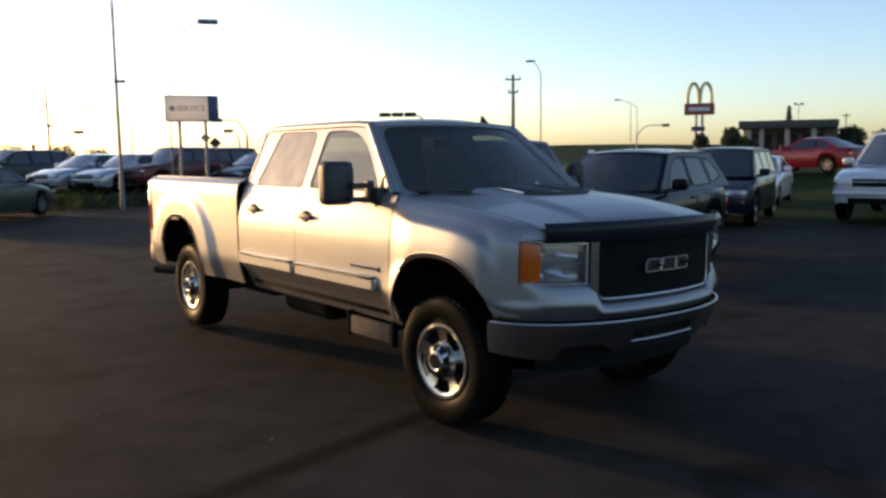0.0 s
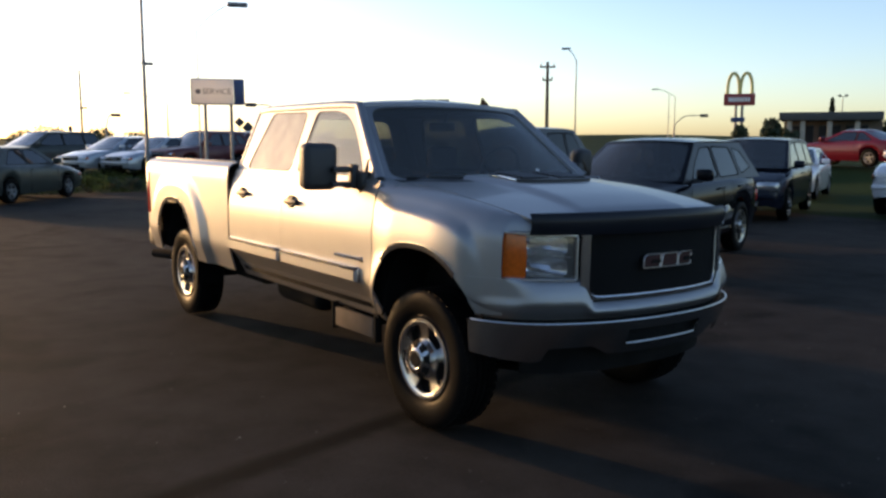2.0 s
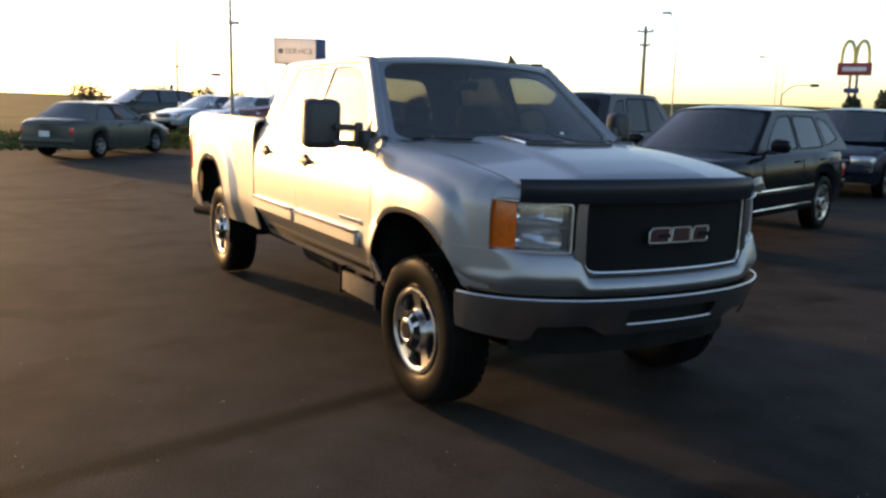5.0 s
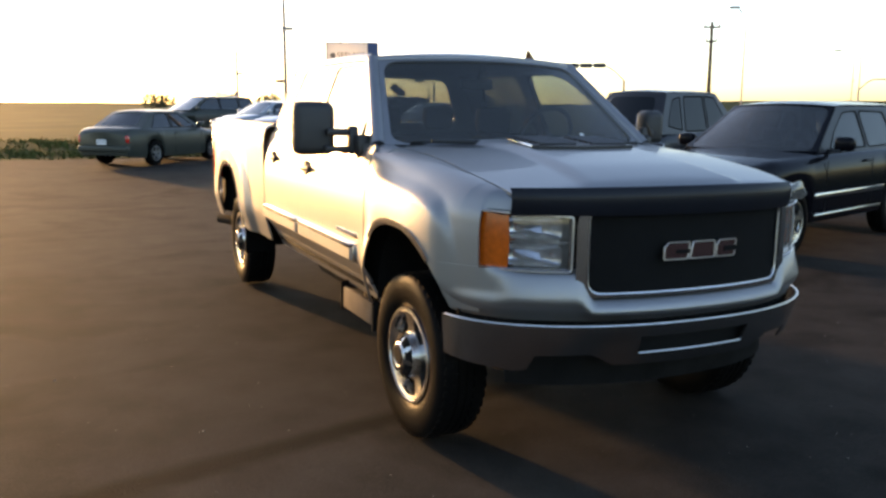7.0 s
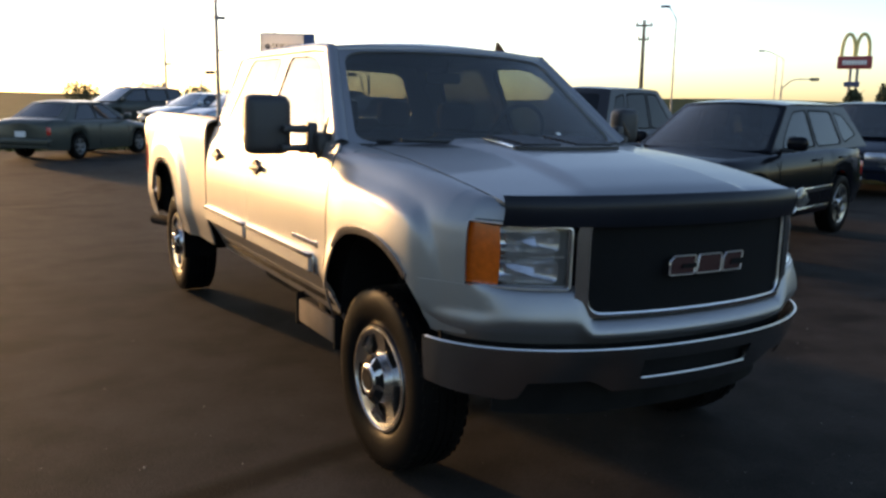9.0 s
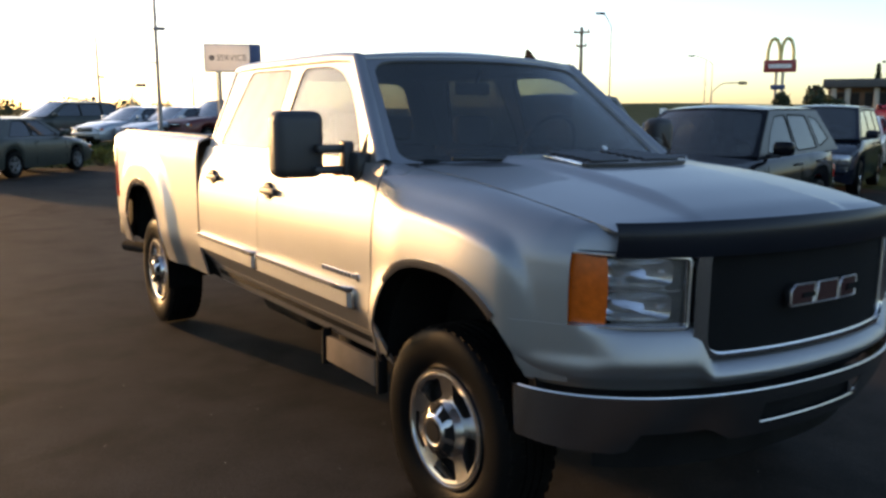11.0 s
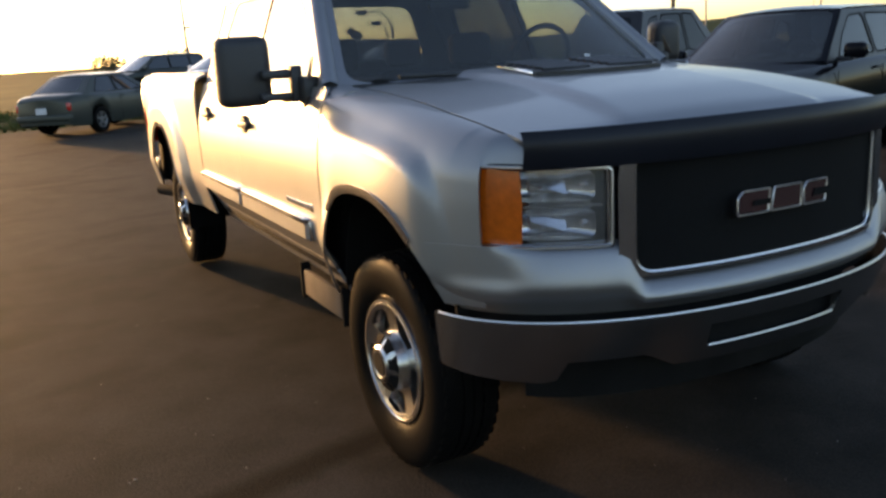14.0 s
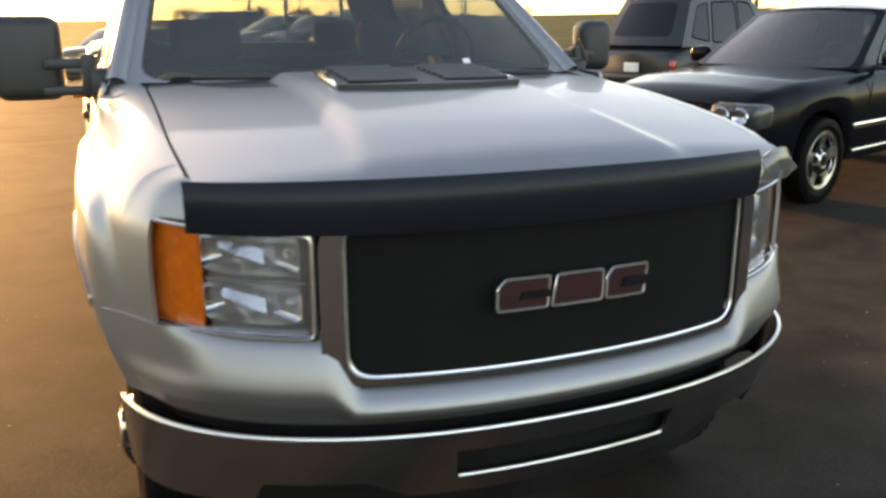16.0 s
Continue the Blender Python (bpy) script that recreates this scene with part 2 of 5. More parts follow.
# ---- wheels ----
def add_wheel(parent, x, y, z, r, width, rim_r, spokes, side, rim_mat=None, detail=True, hub=0.03):
    """wheel > tyre, tread, rim, hub_cap, lug nuts; side is +1 or -1 in y. The outer face lies at y."""
    rim_mat = rim_mat or (POLISHED if detail else DULLALLOY)
    s = side
    c = (x, y - s * width / 2, z)
    wheel = part("wheel", lathe([(0.01, -0.05), (rim_r * 0.86, -0.05), (rim_r * 0.86, 0.02), (0.01, 0.02)], 20, c), CHASSIS, parent)
    h = width / 2
    half = [(rim_r + 0.004, 0.76), (rim_r + 0.014, 0.84), (rim_r + 0.032, 0.915), (rim_r + 0.060, 0.975), (r * 0.80, 1.0), (r * 0.86, 0.99), (r * 0.92, 0.95), (r * 0.962, 0.885), (r * 0.985, 0.80), (r - 0.001, 0.66)]
    ribs = [(r, 0.36), (r - 0.008, 0.34), (r - 0.008, 0.28), (r, 0.26), (r, 0.06), (r - 0.008, 0.04), (r - 0.008, -0.02), (r, -0.04), (r, -0.26), (r - 0.008, -0.28), (r - 0.008, -0.34), (r, -0.36)]
    prof = [(a, b * h) for a, b in half + ribs] + [(a, -b * h) for a, b in reversed(half)] + [(rim_r + 0.004, 0.80 * h)]
    tyre = part("tyre", lathe(prof, 56 if detail else 28, c), RUBBER, wheel)
    f = lambda t: s * (h * t)
    if detail:
        bm = bmesh.new()
        n = 46
        for k in range(n):
            a = 2 * math.pi * k / n
            for t, turn, w in ((0.74, 0.0, 0.026), (-0.74, 0.5, 0.026), (0.45, 0.5, 0.026), (-0.45, 0.0, 0.026)):
                b = a + turn * 2 * math.pi / n
                m = Matrix.Rotation(-b, 4, "Y") @ Matrix.Rotation(radians(9 if t > 0 else -9), 4, "X")
                q = r - (0.011 if abs(t) > 0.6 else 0.006)
                box(0.014, w, r * 0.085, Vector(c) + Vector((math.cos(b) * q, h * t, math.sin(b) * q)), m=m, bm=bm)
        tagged(part("tread", bm, RUBBER, tyre, "worn tread blocks"), kind="stuff")
    rimprof = [(rim_r + 0.006, f(0.82)), (rim_r + 0.003, f(0.90)), (rim_r - 0.008, f(0.90)), (rim_r - 0.016, f(0.80)), (rim_r - 0.030, f(0.60)), (rim_r - 0.036, f(-0.7))]
    bm = lathe(rimprof, 48 if detail else 24, c)
    if detail:
        # five broad spokes left between five windows
        ro = rim_r - 0.014
        rim = part("rim", bm, rim_mat, wheel, angle=30)
        outer = [(ro * math.cos(2 * math.pi * k / 60), ro * math.sin(2 * math.pi * k / 60)) for k in range(60)]
        holes = []
        for k in range(spokes):
            a = radians(54) + 2 * math.pi * k / spokes
            q = [(rim_r * rr * math.cos(a + d), rim_r * rr * math.sin(a + d)) for rr, d in ((0.54, -0.36), (0.885, -0.41), (0.905, 0.0), (0.885, 0.41), (0.54, 0.36))]
            holes.append(rounded(q, 0.012, 4))

        def dish(u, w):
            rr = math.hypot(u, w) / rim_r
            return Vector((c[0] + u, c[1] + f(soft(rr, (0.30, 0.55, 0.75, 0.95), (0.66, 0.62, 0.66, 0.78))), c[2] + w))
        part("spokes", panel(outer, holes, dish), rim_mat, rim, "five broad polished spokes", solid=0.030, angle=30)
        R = rim_r
        prof = [(R * 0.50, f(0.60)), (R * 0.485, f(0.70)), (R * 0.44, f(0.76)), (R * 0.36, f(0.86)), (R * 0.285, f(0.96)), (R * 0.26, f(1.0)), (R * 0.22, f(1.01)), (R * 0.20, f(0.99)), (0.0003, f(0.985))]
        cap = part("hub_cap", lathe([(a, b + s * (hub if a < R * 0.47 else 0)) for a, b in prof], 36, c), rim_mat, wheel, "polished ribbed hub cap", angle=30)
        for k in range(8):
            a = 2 * math.pi * (k + 0.3) / 8
            def vent(i, j):
                t, d = (0.0, 0.5, 1.0)[i], (-1, -0.5, 0.5, 1)[j] * (0.315 - 0.03 * i) * (0.8 if abs(j - 1.5) > 1 and i == 1 else 1)
                rr = R * (0.465 - 0.150 * t)
                return (c[0] + rr * math.cos(a + d), c[1] + f(0.745 + 0.175 * t) + s * (hub + 0.0035), c[2] + rr * math.sin(a + d))
            part("hub_vent", grid(vent, range(3), range(4)), CHASSIS, cap, solid=0.003)
        part("emblem_disc", lathe([(R * 0.195, f(0.985) + s * hub), (R * 0.18, f(1.015) + s * hub), (0.0003, f(1.02) + s * hub)], 24, c), CHASSIS, cap, "dark round centre disc")
        return wheel
    for k in range(spokes):
        a = 2 * math.pi * (k + 0.25) / spokes
        p0 = Vector((math.cos(a) * rim_r * 0.28, f(0.62), math.sin(a) * rim_r * 0.28)) + Vector(c)
        p1 = Vector((math.cos(a) * (rim_r - 0.02), f(0.80), math.sin(a) * (rim_r - 0.02))) + Vector(c)
        xa = (p1 - p0).normalized()
        za = xa.cross(Vector((0, 1, 0))).normalized()
        box((p1 - p0).length * 1.04, 0.035, rim_r * 0.30, at=(p0 + p1) / 2, bevel=0.010, m=Matrix((xa, za.cross(xa), za)).transposed().to_4x4(), bm=bm, seg=2)
    part("rim", bm, rim_mat, wheel)
    part("hub_cap", lathe([(rim_r * 0.36, f(0.60)), (rim_r * 0.34, f(0.78)), (rim_r * 0.25, f(0.86)), (0.0003, f(0.88))], 20, c), rim_mat, wheel)
    return wheel


# ---- a cab's upper part: pillars, roof and panes ----
def lerp3(a, b, t):
    return Vector(a) * (1 - t) + Vector(b) * t


def greenhouse(parent, mat, belt, roof, base_f, base_r, top_f, top_r, yb, yt, windows, panes, bow=0.12, bow_r=0.04, crown=0.05, thick=0.03, lean=0.0, base=0.0, round_edge=0.0, seal=1.006, screen=None, pillars=None):
    """belt, roof: heights; base_*, top_*: x of the glass ends at belt and roof; yb, yt: half widths; windows: polygons (x, z) of the side openings."""
    def side(sg):
        def f(x, z):
            t = (z - belt) / (roof - belt)
            return Vector((x, sg * (yb + (yt - yb) * t) + lean * t + base, z))
        return f
    lo, hi = belt - 0.02, roof + 0.0
    bt = lambda z: (z - belt) / (roof - belt)
    fx = lambda z: base_f + (top_f - base_f) * bt(z)
    rx = lambda z: base_r + (top_r - base_r) * bt(z)
    outline = dense([(rx(lo), lo), (fx(lo), lo), (fx(hi), hi), (rx(hi), hi)], 0.07)
    holes = [rounded(w, 0.06) for w in windows]
    for sg in (-1, 1):
        part("cab_side", panel(outline, holes, side(sg)), pillars or mat, parent, solid=thick)
        for w, pm in zip(windows, panes):
            cx, cz = sum(p[0] for p in w) / len(w), sum(p[1] for p in w) / len(w)
            big = [(cx + (p[0] - cx) * 0.998, cz + (p[1] - cz) * 0.998) for p in rounded(w, 0.06)]
            g = side(sg)
            ob = part("side_window", panel(big, [], lambda x, z: g(x, z) + Vector((0, sg * (thick / 2 - 0.006), 0))), pm, parent, solid=0.005)
            rim = [(cx + (p[0] - cx) * 0.99, cz + (p[1] - cz) * 0.985) for p in rounded(w, 0.06)]
            part("window_seal", panel([(cx + (p[0] - cx) * seal, cz + (p[1] - cz) * (1 + (seal - 1) * 0.8)) for p in rounded(w, 0.06)], [rim], g), CHASSIS, parent, solid=thick + 0.002)

    def end(xb, xt, bw, yb2, yt2):
        def f(u, v):
            y = u * (yb2 + (yt2 - yb2) * v) + lean * v + base
            return Vector((xb + (xt - xb) * v - bw * (u * u - 1) , y, belt + (roof - belt) * v + crown * 0.55 * (1 - u * u) * v))
        return f
    for nm, f, pm, hole in (("windscreen", end(base_f, top_f, bow, yb, yt), screen or GLASS, (0.905, 0.010, 0.945) if round_edge else (0.93, 0.010, 0.965)), ("rear_window", end(base_r, top_r, -bow_r, yb, yt), panes[-1], (0.74, 0.18, 0.87))):
        o = dense([(-1, 0), (1, 0), (1, 1), (-1, 1)], 0.1)
        hu, h0, h1 = hole
        h = dense(rounded([(-hu, h0), (hu, h0), (hu, h1), (-hu, h1)], 0.13, 6), 0.16)
        part("window_frame", panel(o, [h], f), mat if nm == "rear_window" else mat, parent, solid=thick * 0.8)
        part(nm, grid(lambda i, j: f(-hu * 1.02 + i / 12 * 2.04 * hu, h0 - 0.01 + (h1 - h0 + 0.02) * j / 6), range(13), range(7)), pm, parent, solid=0.006)
    ff, fr = end(base_f, top_f, bow, yb, yt), end(base_r, top_r, -bow_r, yb, yt)

    def rf(i, j):
        u = -1 + i / 8
        k = j / 10
        p = lerp3(fr(u, 1), ff(u, 1), k)
        p.z += crown * (0.45 * (1 - u * u) + 0.30) * (1 - (2 * k - 1) ** 8)
        return p
    part("roof", grid(rf, range(17), range(11)), mat, parent, solid=0.02)
    if round_edge:
        for sg in (-1, 1):
            for nm, pts, r0, r1 in (("pillar", [ff(sg * 0.985, k / 10) for k in range(11)], round_edge * 1.15, round_edge), ("pillar", [fr(sg * 0.985, k / 10) for k in range(11)], round_edge, round_edge),
                                    ("roof_edge", [ff(sg * k / 10, 1.0) + Vector((0.004, 0, -0.002)) for k in range(11)], 0.017, 0.022), ("roof_edge", [rf(0 if sg < 0 else 16, j) + Vector((0, -sg * 0.010, -0.004)) for j in range(11)], round_edge, round_edge)):
                def tube(i, k):
                    d = (pts[min(10, i + 1)] - pts[max(0, i - 1)]).normalized()
                    a = d.cross(Vector((0, 1, 0)) if abs(d.y) < 0.7 else Vector((0, 0, 1))).normalized()
                    b = d.cross(a)
                    r = r0 + (r1 - r0) * i / 10
                    return pts[i] + (a * math.cos(2 * math.pi * k / 16) + b * math.sin(2 * math.pi * k / 16)) * r
                part(nm, grid(tube, range(11), range(17)), mat, parent)


def seats(parent, rows, z, top, w, x_dash=None, wheel_side=1):
    for x in rows:
        for y in (-w, w):
            part("seat", box(0.5, 0.5, 0.16, (x + 0.2, y, z), 0.05), CLOTH, parent)
            part("seat_back", box(0.16, 0.50, top - z, (x - 0.10, y, (top + z) / 2), 0.06, m=Matrix.Rotation(radians(-12), 4, "Y")), CLOTH, parent)
            part("head_rest", box(0.10, 0.26, 0.18, (x - 0.22, y, top + 0.11), 0.04), CLOTH, parent)
    if x_dash is not None:
        part("dashboard", box(0.40, w * 4 - 0.16, 0.22, (x_dash, 0, top - 0.10), 0.06), CHASSIS, parent)
        bm = bmesh.new()
        c = Vector((x_dash - 0.34, wheel_side * w, top + 0.03))
        for k in range(20):
            a, b = 2 * math.pi * k / 20, 2 * math.pi * (k + 1) / 20
            q = lambda t: c + Vector((math.sin(t) * 0.07, math.cos(t) * 0.18, math.sin(t) * 0.17))
            rod(q(a), q(b), 0.014, n=6, bm=bm)
        rod(c, c + Vector((0.2, 0, -0.1)), 0.03, n=8, bm=bm)
        part("steering_wheel", bm, BLACK, parent)


# ---- ground ----
EYE = Vector((3.968, -3.91, 1.661))


def polar(az, dist, z=0.0):
    return Vector((EYE.x + dist * math.cos(radians(az)), EYE.y + dist * math.sin(radians(az)), z))


def up(el, dist):
    return EYE.z + dist * math.tan(radians(el))


def land(x, y):
    """Height of the ground."""
    d = math.hypot(x - EYE.x, y - EYE.y)
    az = math.degrees(math.atan2(y - EYE.y, x - EYE.x)) % 360
    bank = 0.66 * ease(21.5, 27.0, y + 0.15 * x) * (1 - ease(124, 127, az))
    rise = 0.30 * ease(-23.5, -30.0, x) * (1 - ease(8, 30, y))
    hill = 2.0 * ease(120, 300, d) * (ease(120, 131, az) * (1 - ease(133, 150, az)))
    far = 2.6 * ease(150, 420, d)
    return max(bank, rise) + hill + far


def ground_material():
    m = bpy.data.materials.new("rough_grass")
    m.use_nodes = True
    nt = m.node_tree
    p = nt.nodes["Principled BSDF"]
    tc = nt.nodes.new("ShaderNodeTexCoord")
    a = nt.nodes.new("ShaderNodeTexNoise")
    a.inputs["Scale"].default_value = 0.15
    a.inputs["Detail"].default_value = 9
    nt.links.new(tc.outputs["Object"], a.inputs["Vector"])
    r = nt.nodes.new("ShaderNodeValToRGB")
    r.color_ramp.elements[0].position, r.color_ramp.elements[1].position = 0.35, 0.68
    r.color_ramp.elements[0].color, r.color_ramp.elements[1].color = (0.011, 0.026, 0.008, 1), (0.030, 0.046, 0.015, 1)
    nt.links.new(a.outputs["Fac"], r.inputs[0])
    nt.links.new(r.outputs[0], p.inputs["Base Color"])
    p.inputs["Roughness"].default_value = 0.95
    p.inputs["Specular IOR Level"].default_value = 0.03
    return m


def asphalt_material():
    m = bpy.data.materials.new("worn_asphalt")
    m.use_nodes = True
    nt = m.node_tree
    N, L = nt.nodes.new, nt.links.new
    p = nt.nodes["Principled BSDF"]
    tc = N("ShaderNodeTexCoord")
    big, mid, grit = N("ShaderNodeTexNoise"), N("ShaderNodeTexNoise"), N("ShaderNodeTexNoise")
    for n, s, d in ((big, 0.35, 5), (mid, 3.0, 8), (grit, 90.0, 3)):
        n.inputs["Scale"].default_value = s
        n.inputs["Detail"].default_value = d
        L(tc.outputs["Object"], n.inputs["Vector"])
    ramp = N("ShaderNodeValToRGB")
    ramp.color_ramp.elements[0].position, ramp.color_ramp.elements[1].position = 0.30, 0.72
    ramp.color_ramp.elements[0].color, ramp.color_ramp.elements[1].color = (0.0185, 0.0162, 0.0138, 1), (0.056, 0.0490, 0.0410, 1)
    mixn = N("ShaderNodeMath")
    mixn.operation = "MULTIPLY_ADD"
    mixn.inputs[1].default_value = 0.45
    L(mid.outputs["Fac"], mixn.inputs[0])
    half = N("ShaderNodeMath")
    half.operation = "MULTIPLY"
    half.inputs[1].default_value = 0.55
    L(big.outputs["Fac"], half.inputs[0])
    L(half.outputs[0], mixn.inputs[2])
    L(mixn.outputs[0], ramp.inputs[0])
    # stones
    vor = N("ShaderNodeTexVoronoi")
    vor.inputs["Scale"].default_value = 130
    L(tc.outputs["Object"], vor.inputs["Vector"])
    speck = N("ShaderNodeMapRange")
    speck.inputs["From Min"].default_value, speck.inputs["From Max"].default_value = 0.0, 0.6
    speck.inputs["To Min"].default_value, speck.inputs["To Max"].default_value = 1.25, 0.8
    L(vor.outputs["Distance"], speck.inputs["Value"])
    mul = N("ShaderNodeMixRGB")
    mul.blend_type = "MULTIPLY"
    mul.inputs[0].default_value = 1.0
    L(ramp.outputs[0], mul.inputs[1])
    L(speck.outputs[0], mul.inputs[2])
    # oily stains
    st = N("ShaderNodeTexNoise")
    st.inputs["Scale"].default_value = 0.9
    st.inputs["Detail"].default_value = 4
    st.inputs["Distortion"].default_value = 0.8
    L(tc.outputs["Object"], st.inputs["Vector"])
    sr = N("ShaderNodeMapRange")
    sr.inputs["From Min"].default_value, sr.inputs["From Max"].default_value = 0.54, 0.68
    sr.inputs["To Min"].default_value, sr.inputs["To Max"].default_value = 1.0, 0.55
    L(st.outputs["Fac"], sr.inputs["Value"])
    mul2 = N("ShaderNodeMixRGB")
    mul2.blend_type = "MULTIPLY"
    mul2.inputs[0].default_value = 1.0
    L(mul.outputs[0], mul2.inputs[1])
    L(sr.outputs[0], mul2.inputs[2])
    # a tarred seam
    sep = N("ShaderNodeSeparateXYZ")
    L(tc.outputs["Object"], sep.inputs[0])
    line = N("ShaderNodeMath")
    line.operation = "MULTIPLY_ADD"
    line.inputs[1].default_value = 0.24
    L(sep.outputs["Y"], line.inputs[0])
    L(sep.outputs["X"], line.inputs[2])
    wob = N("ShaderNodeMath")
    wob.operation = "MULTIPLY_ADD"
    wob.inputs[1].default_value = 0.12
    L(mid.outputs["Fac"], wob.inputs[0])
    L(line.outputs[0], wob.inputs[2])
    off = N("ShaderNodeMath")
    off.inputs[1].default_value = 0.375
    L(wob.outputs[0], off.inputs[0])
    ab = N("ShaderNodeMath")
    ab.operation = "ABSOLUTE"
    L(off.outputs[0], ab.inputs[0])
    seam = N("ShaderNodeMapRange")
    seam.inputs["From Min"].default_value, seam.inputs["From Max"].default_value = 0.035, 0.13
    seam.inputs["To Min"].default_value, seam.inputs["To Max"].default_value = 0.32, 1.0
    L(ab.outputs[0], seam.inputs["Value"])
    mul3 = N("ShaderNodeMixRGB")
    mul3.blend_type = "MULTIPLY"
    mul3.inputs[0].default_value = 1.0
    L(mul2.outputs[0], mul3.inputs[1])
    L(seam.outputs[0], mul3.inputs[2])
    near_half = N("ShaderNodeMapRange")
    near_half.inputs["From Min"].default_value, near_half.inputs["From Max"].default_value = 0.2, 1.6
    near_half.inputs["To Min"].default_value, near_half.inputs["To Max"].default_value = 1.0, 0.0
    L(sep.outputs["Y"], near_half.inputs["Value"])
    L(near_half.outputs[0], mul3.inputs[0])
    L(mul3.outputs[0], p.inputs["Base Color"])
    p.inputs["Roughness"].default_value = 0.85
    p.inputs["Specular IOR Level"].default_value = 0.04
    b = N("ShaderNodeBump")
    b.inputs["Strength"].default_value = 0.35
    b.inputs["Distance"].default_value = 0.006
    add = N("ShaderNodeMath")
    L(grit.outputs["Fac"], add.inputs[0])
    L(vor.outputs["Distance"], add.inputs[1])
    L(add.outputs[0], b.inputs["Height"])
    L(b.outputs[0], p.inputs["Normal"])
    return m


GRASS = ground_material()
ASPHALT = asphalt_material()
radii = [0, 4, 8, 12, 16, 19, 21, 22.5, 24, 25.5, 27, 29, 31, 34, 38, 44, 52, 62, 76, 95, 120, 150, 190, 240, 300, 380, 500, 800, 1500, 3500]


def ground_point(a, r):
    x, y = EYE.x + r * math.cos(a), EYE.y + r * math.sin(a)
    return (x, y, land(x, y) - 0.03)


tagged(part("ground", grid(ground_point, [2 * math.pi * k / 180 for k in range(181)], radii), GRASS, angle=80), "dry green grass and open fields reaching the horizon", "ground", kind="structure")
tagged(part("pavement", grid(lambda x, y: (x, y, 0.0), [-23.5 + 3.5 * k for k in range(24)], [-40 + 2.0 * k for k in range(28)]), ASPHALT, angle=80), "worn stained grey-brown asphalt of the car lot", "pavement", kind="structure")


# ---- the pickup ----
TRUCK = root("pickup_truck", "silver crew cab pickup with black grille parked on asphalt", "pickup truck")
TRUCK.matrix_world = pose(0, -0.012, -0.010, -0.7, 0, 1.1)
ARCHES = ((0.06, 0.49, 1.055), (-3.89, 0.50, 1.09))


def flare(x, z):
    """How far the wheel arches' swollen panels stand out from the body side."""
    if x < -2.65:
        d = ((abs(x + 3.89) / 0.80) ** 2.6 + (max(0.0, z - 0.45) / 0.885) ** 2.6) ** (1 / 2.6)
        return 0.042 * (1 - ease(0.86, 1.03, d))
    if x < -0.432:
        return 0.0
    cz = soft(x, (-0.45, -0.19, 0.2, 0.395, 0.465, 0.54), (1.290, 1.275, 1.243, 1.200, 1.150, 1.00))
    xc, hw, top = ARCHES[0]
    d = math.hypot((x - xc) / hw, (z - 0.45) / (top - 0.45))
    return 0.036 * (1 - ease(-0.045, 0.022, z - cz)) * (1 - ease(0.42, 0.56, x)) * max(ease(-0.44, -0.15, x), 1 - ease(1.0, 1.3, d))


def truck_base(x, z):
    low = (0.80, 0.853, 0.926, 0.983) if x < -0.43 else (0.86, 0.908, 0.958, 0.983)
    y = soft(z, (0.45, 0.56, 0.69, 0.785, 1.05, 1.25, 1.385, 1.45), low + (0.989, 0.968, 0.925, 0.905))
    if x < -2.65:
        y = max(y, soft(z, (0.45, 0.60, 0.80, 1.3, 1.46), (0.90, 0.94, 0.985, 0.99, 0.975)))
    if x > 0.2:
        y -= 0.32 * ((x - 0.2) / 0.8) ** 2 + 0.8 * max(0.0, x - 0.46) ** 2
    return y


def truck_y(x, z):
    return truck_base(x, z) + flare(x, z)


def arch_z(x, sill):
    z = sill
    for xc, hw, top in ARCHES:
        u = abs(x - xc) / hw
        if u < 1:
            z = max(z, 0.42 + (top - 0.42) * (1 - u ** 2.5) ** (1 / 2.5))
    return z


def arch_columns(x0, x1, n=14):
    xs = {round(x0 + (x1 - x0) * k / n, 4) for k in range(n + 1)}
    for xc, hw, _ in ARCHES:
        xs |= {round(xc + hw * 1.0005 * math.cos(math.pi * k / 30), 4) for k in range(31)}
    return sorted(x for x in xs if x0 <= x <= x1)


def seam_z(x):
    return soft(x, (-0.45, 0.0, 0.4, 0.80), (1.383, 1.350, 1.298, 1.228))


def hood_half(x):
    return soft(x, (-0.5, 0.3, 0.80), (0.801, 0.80, 0.775))


def truck_side(sg, x0, x1, top, sill=0.57, curl=0.0, curl_y=None, n=14):
    def f(x, s):
        zb, zt = arch_z(x, sill(x) if callable(sill) else sill), top(x)
        if curl and s > 0.78:
            a = (s - 0.78) / 0.22 * math.pi / 2
            zc = zt - curl
            y0, y1 = truck_y(x, zc), curl_y(x)
            return (x, sg * (y1 + (y0 - y1) * math.cos(a)), zc + curl * math.sin(a))
        k = s / 0.78 if curl else s
        z = zb + (zt - curl - zb) * k
        return (x, sg * truck_y(x, z), z)
    return grid(f, arch_columns(x0, x1, n), [k / 36 for k in range(37)])


FENDER_FRONT = 0.628
FENDER_ROWS = [k / 32 for k in range(33)]


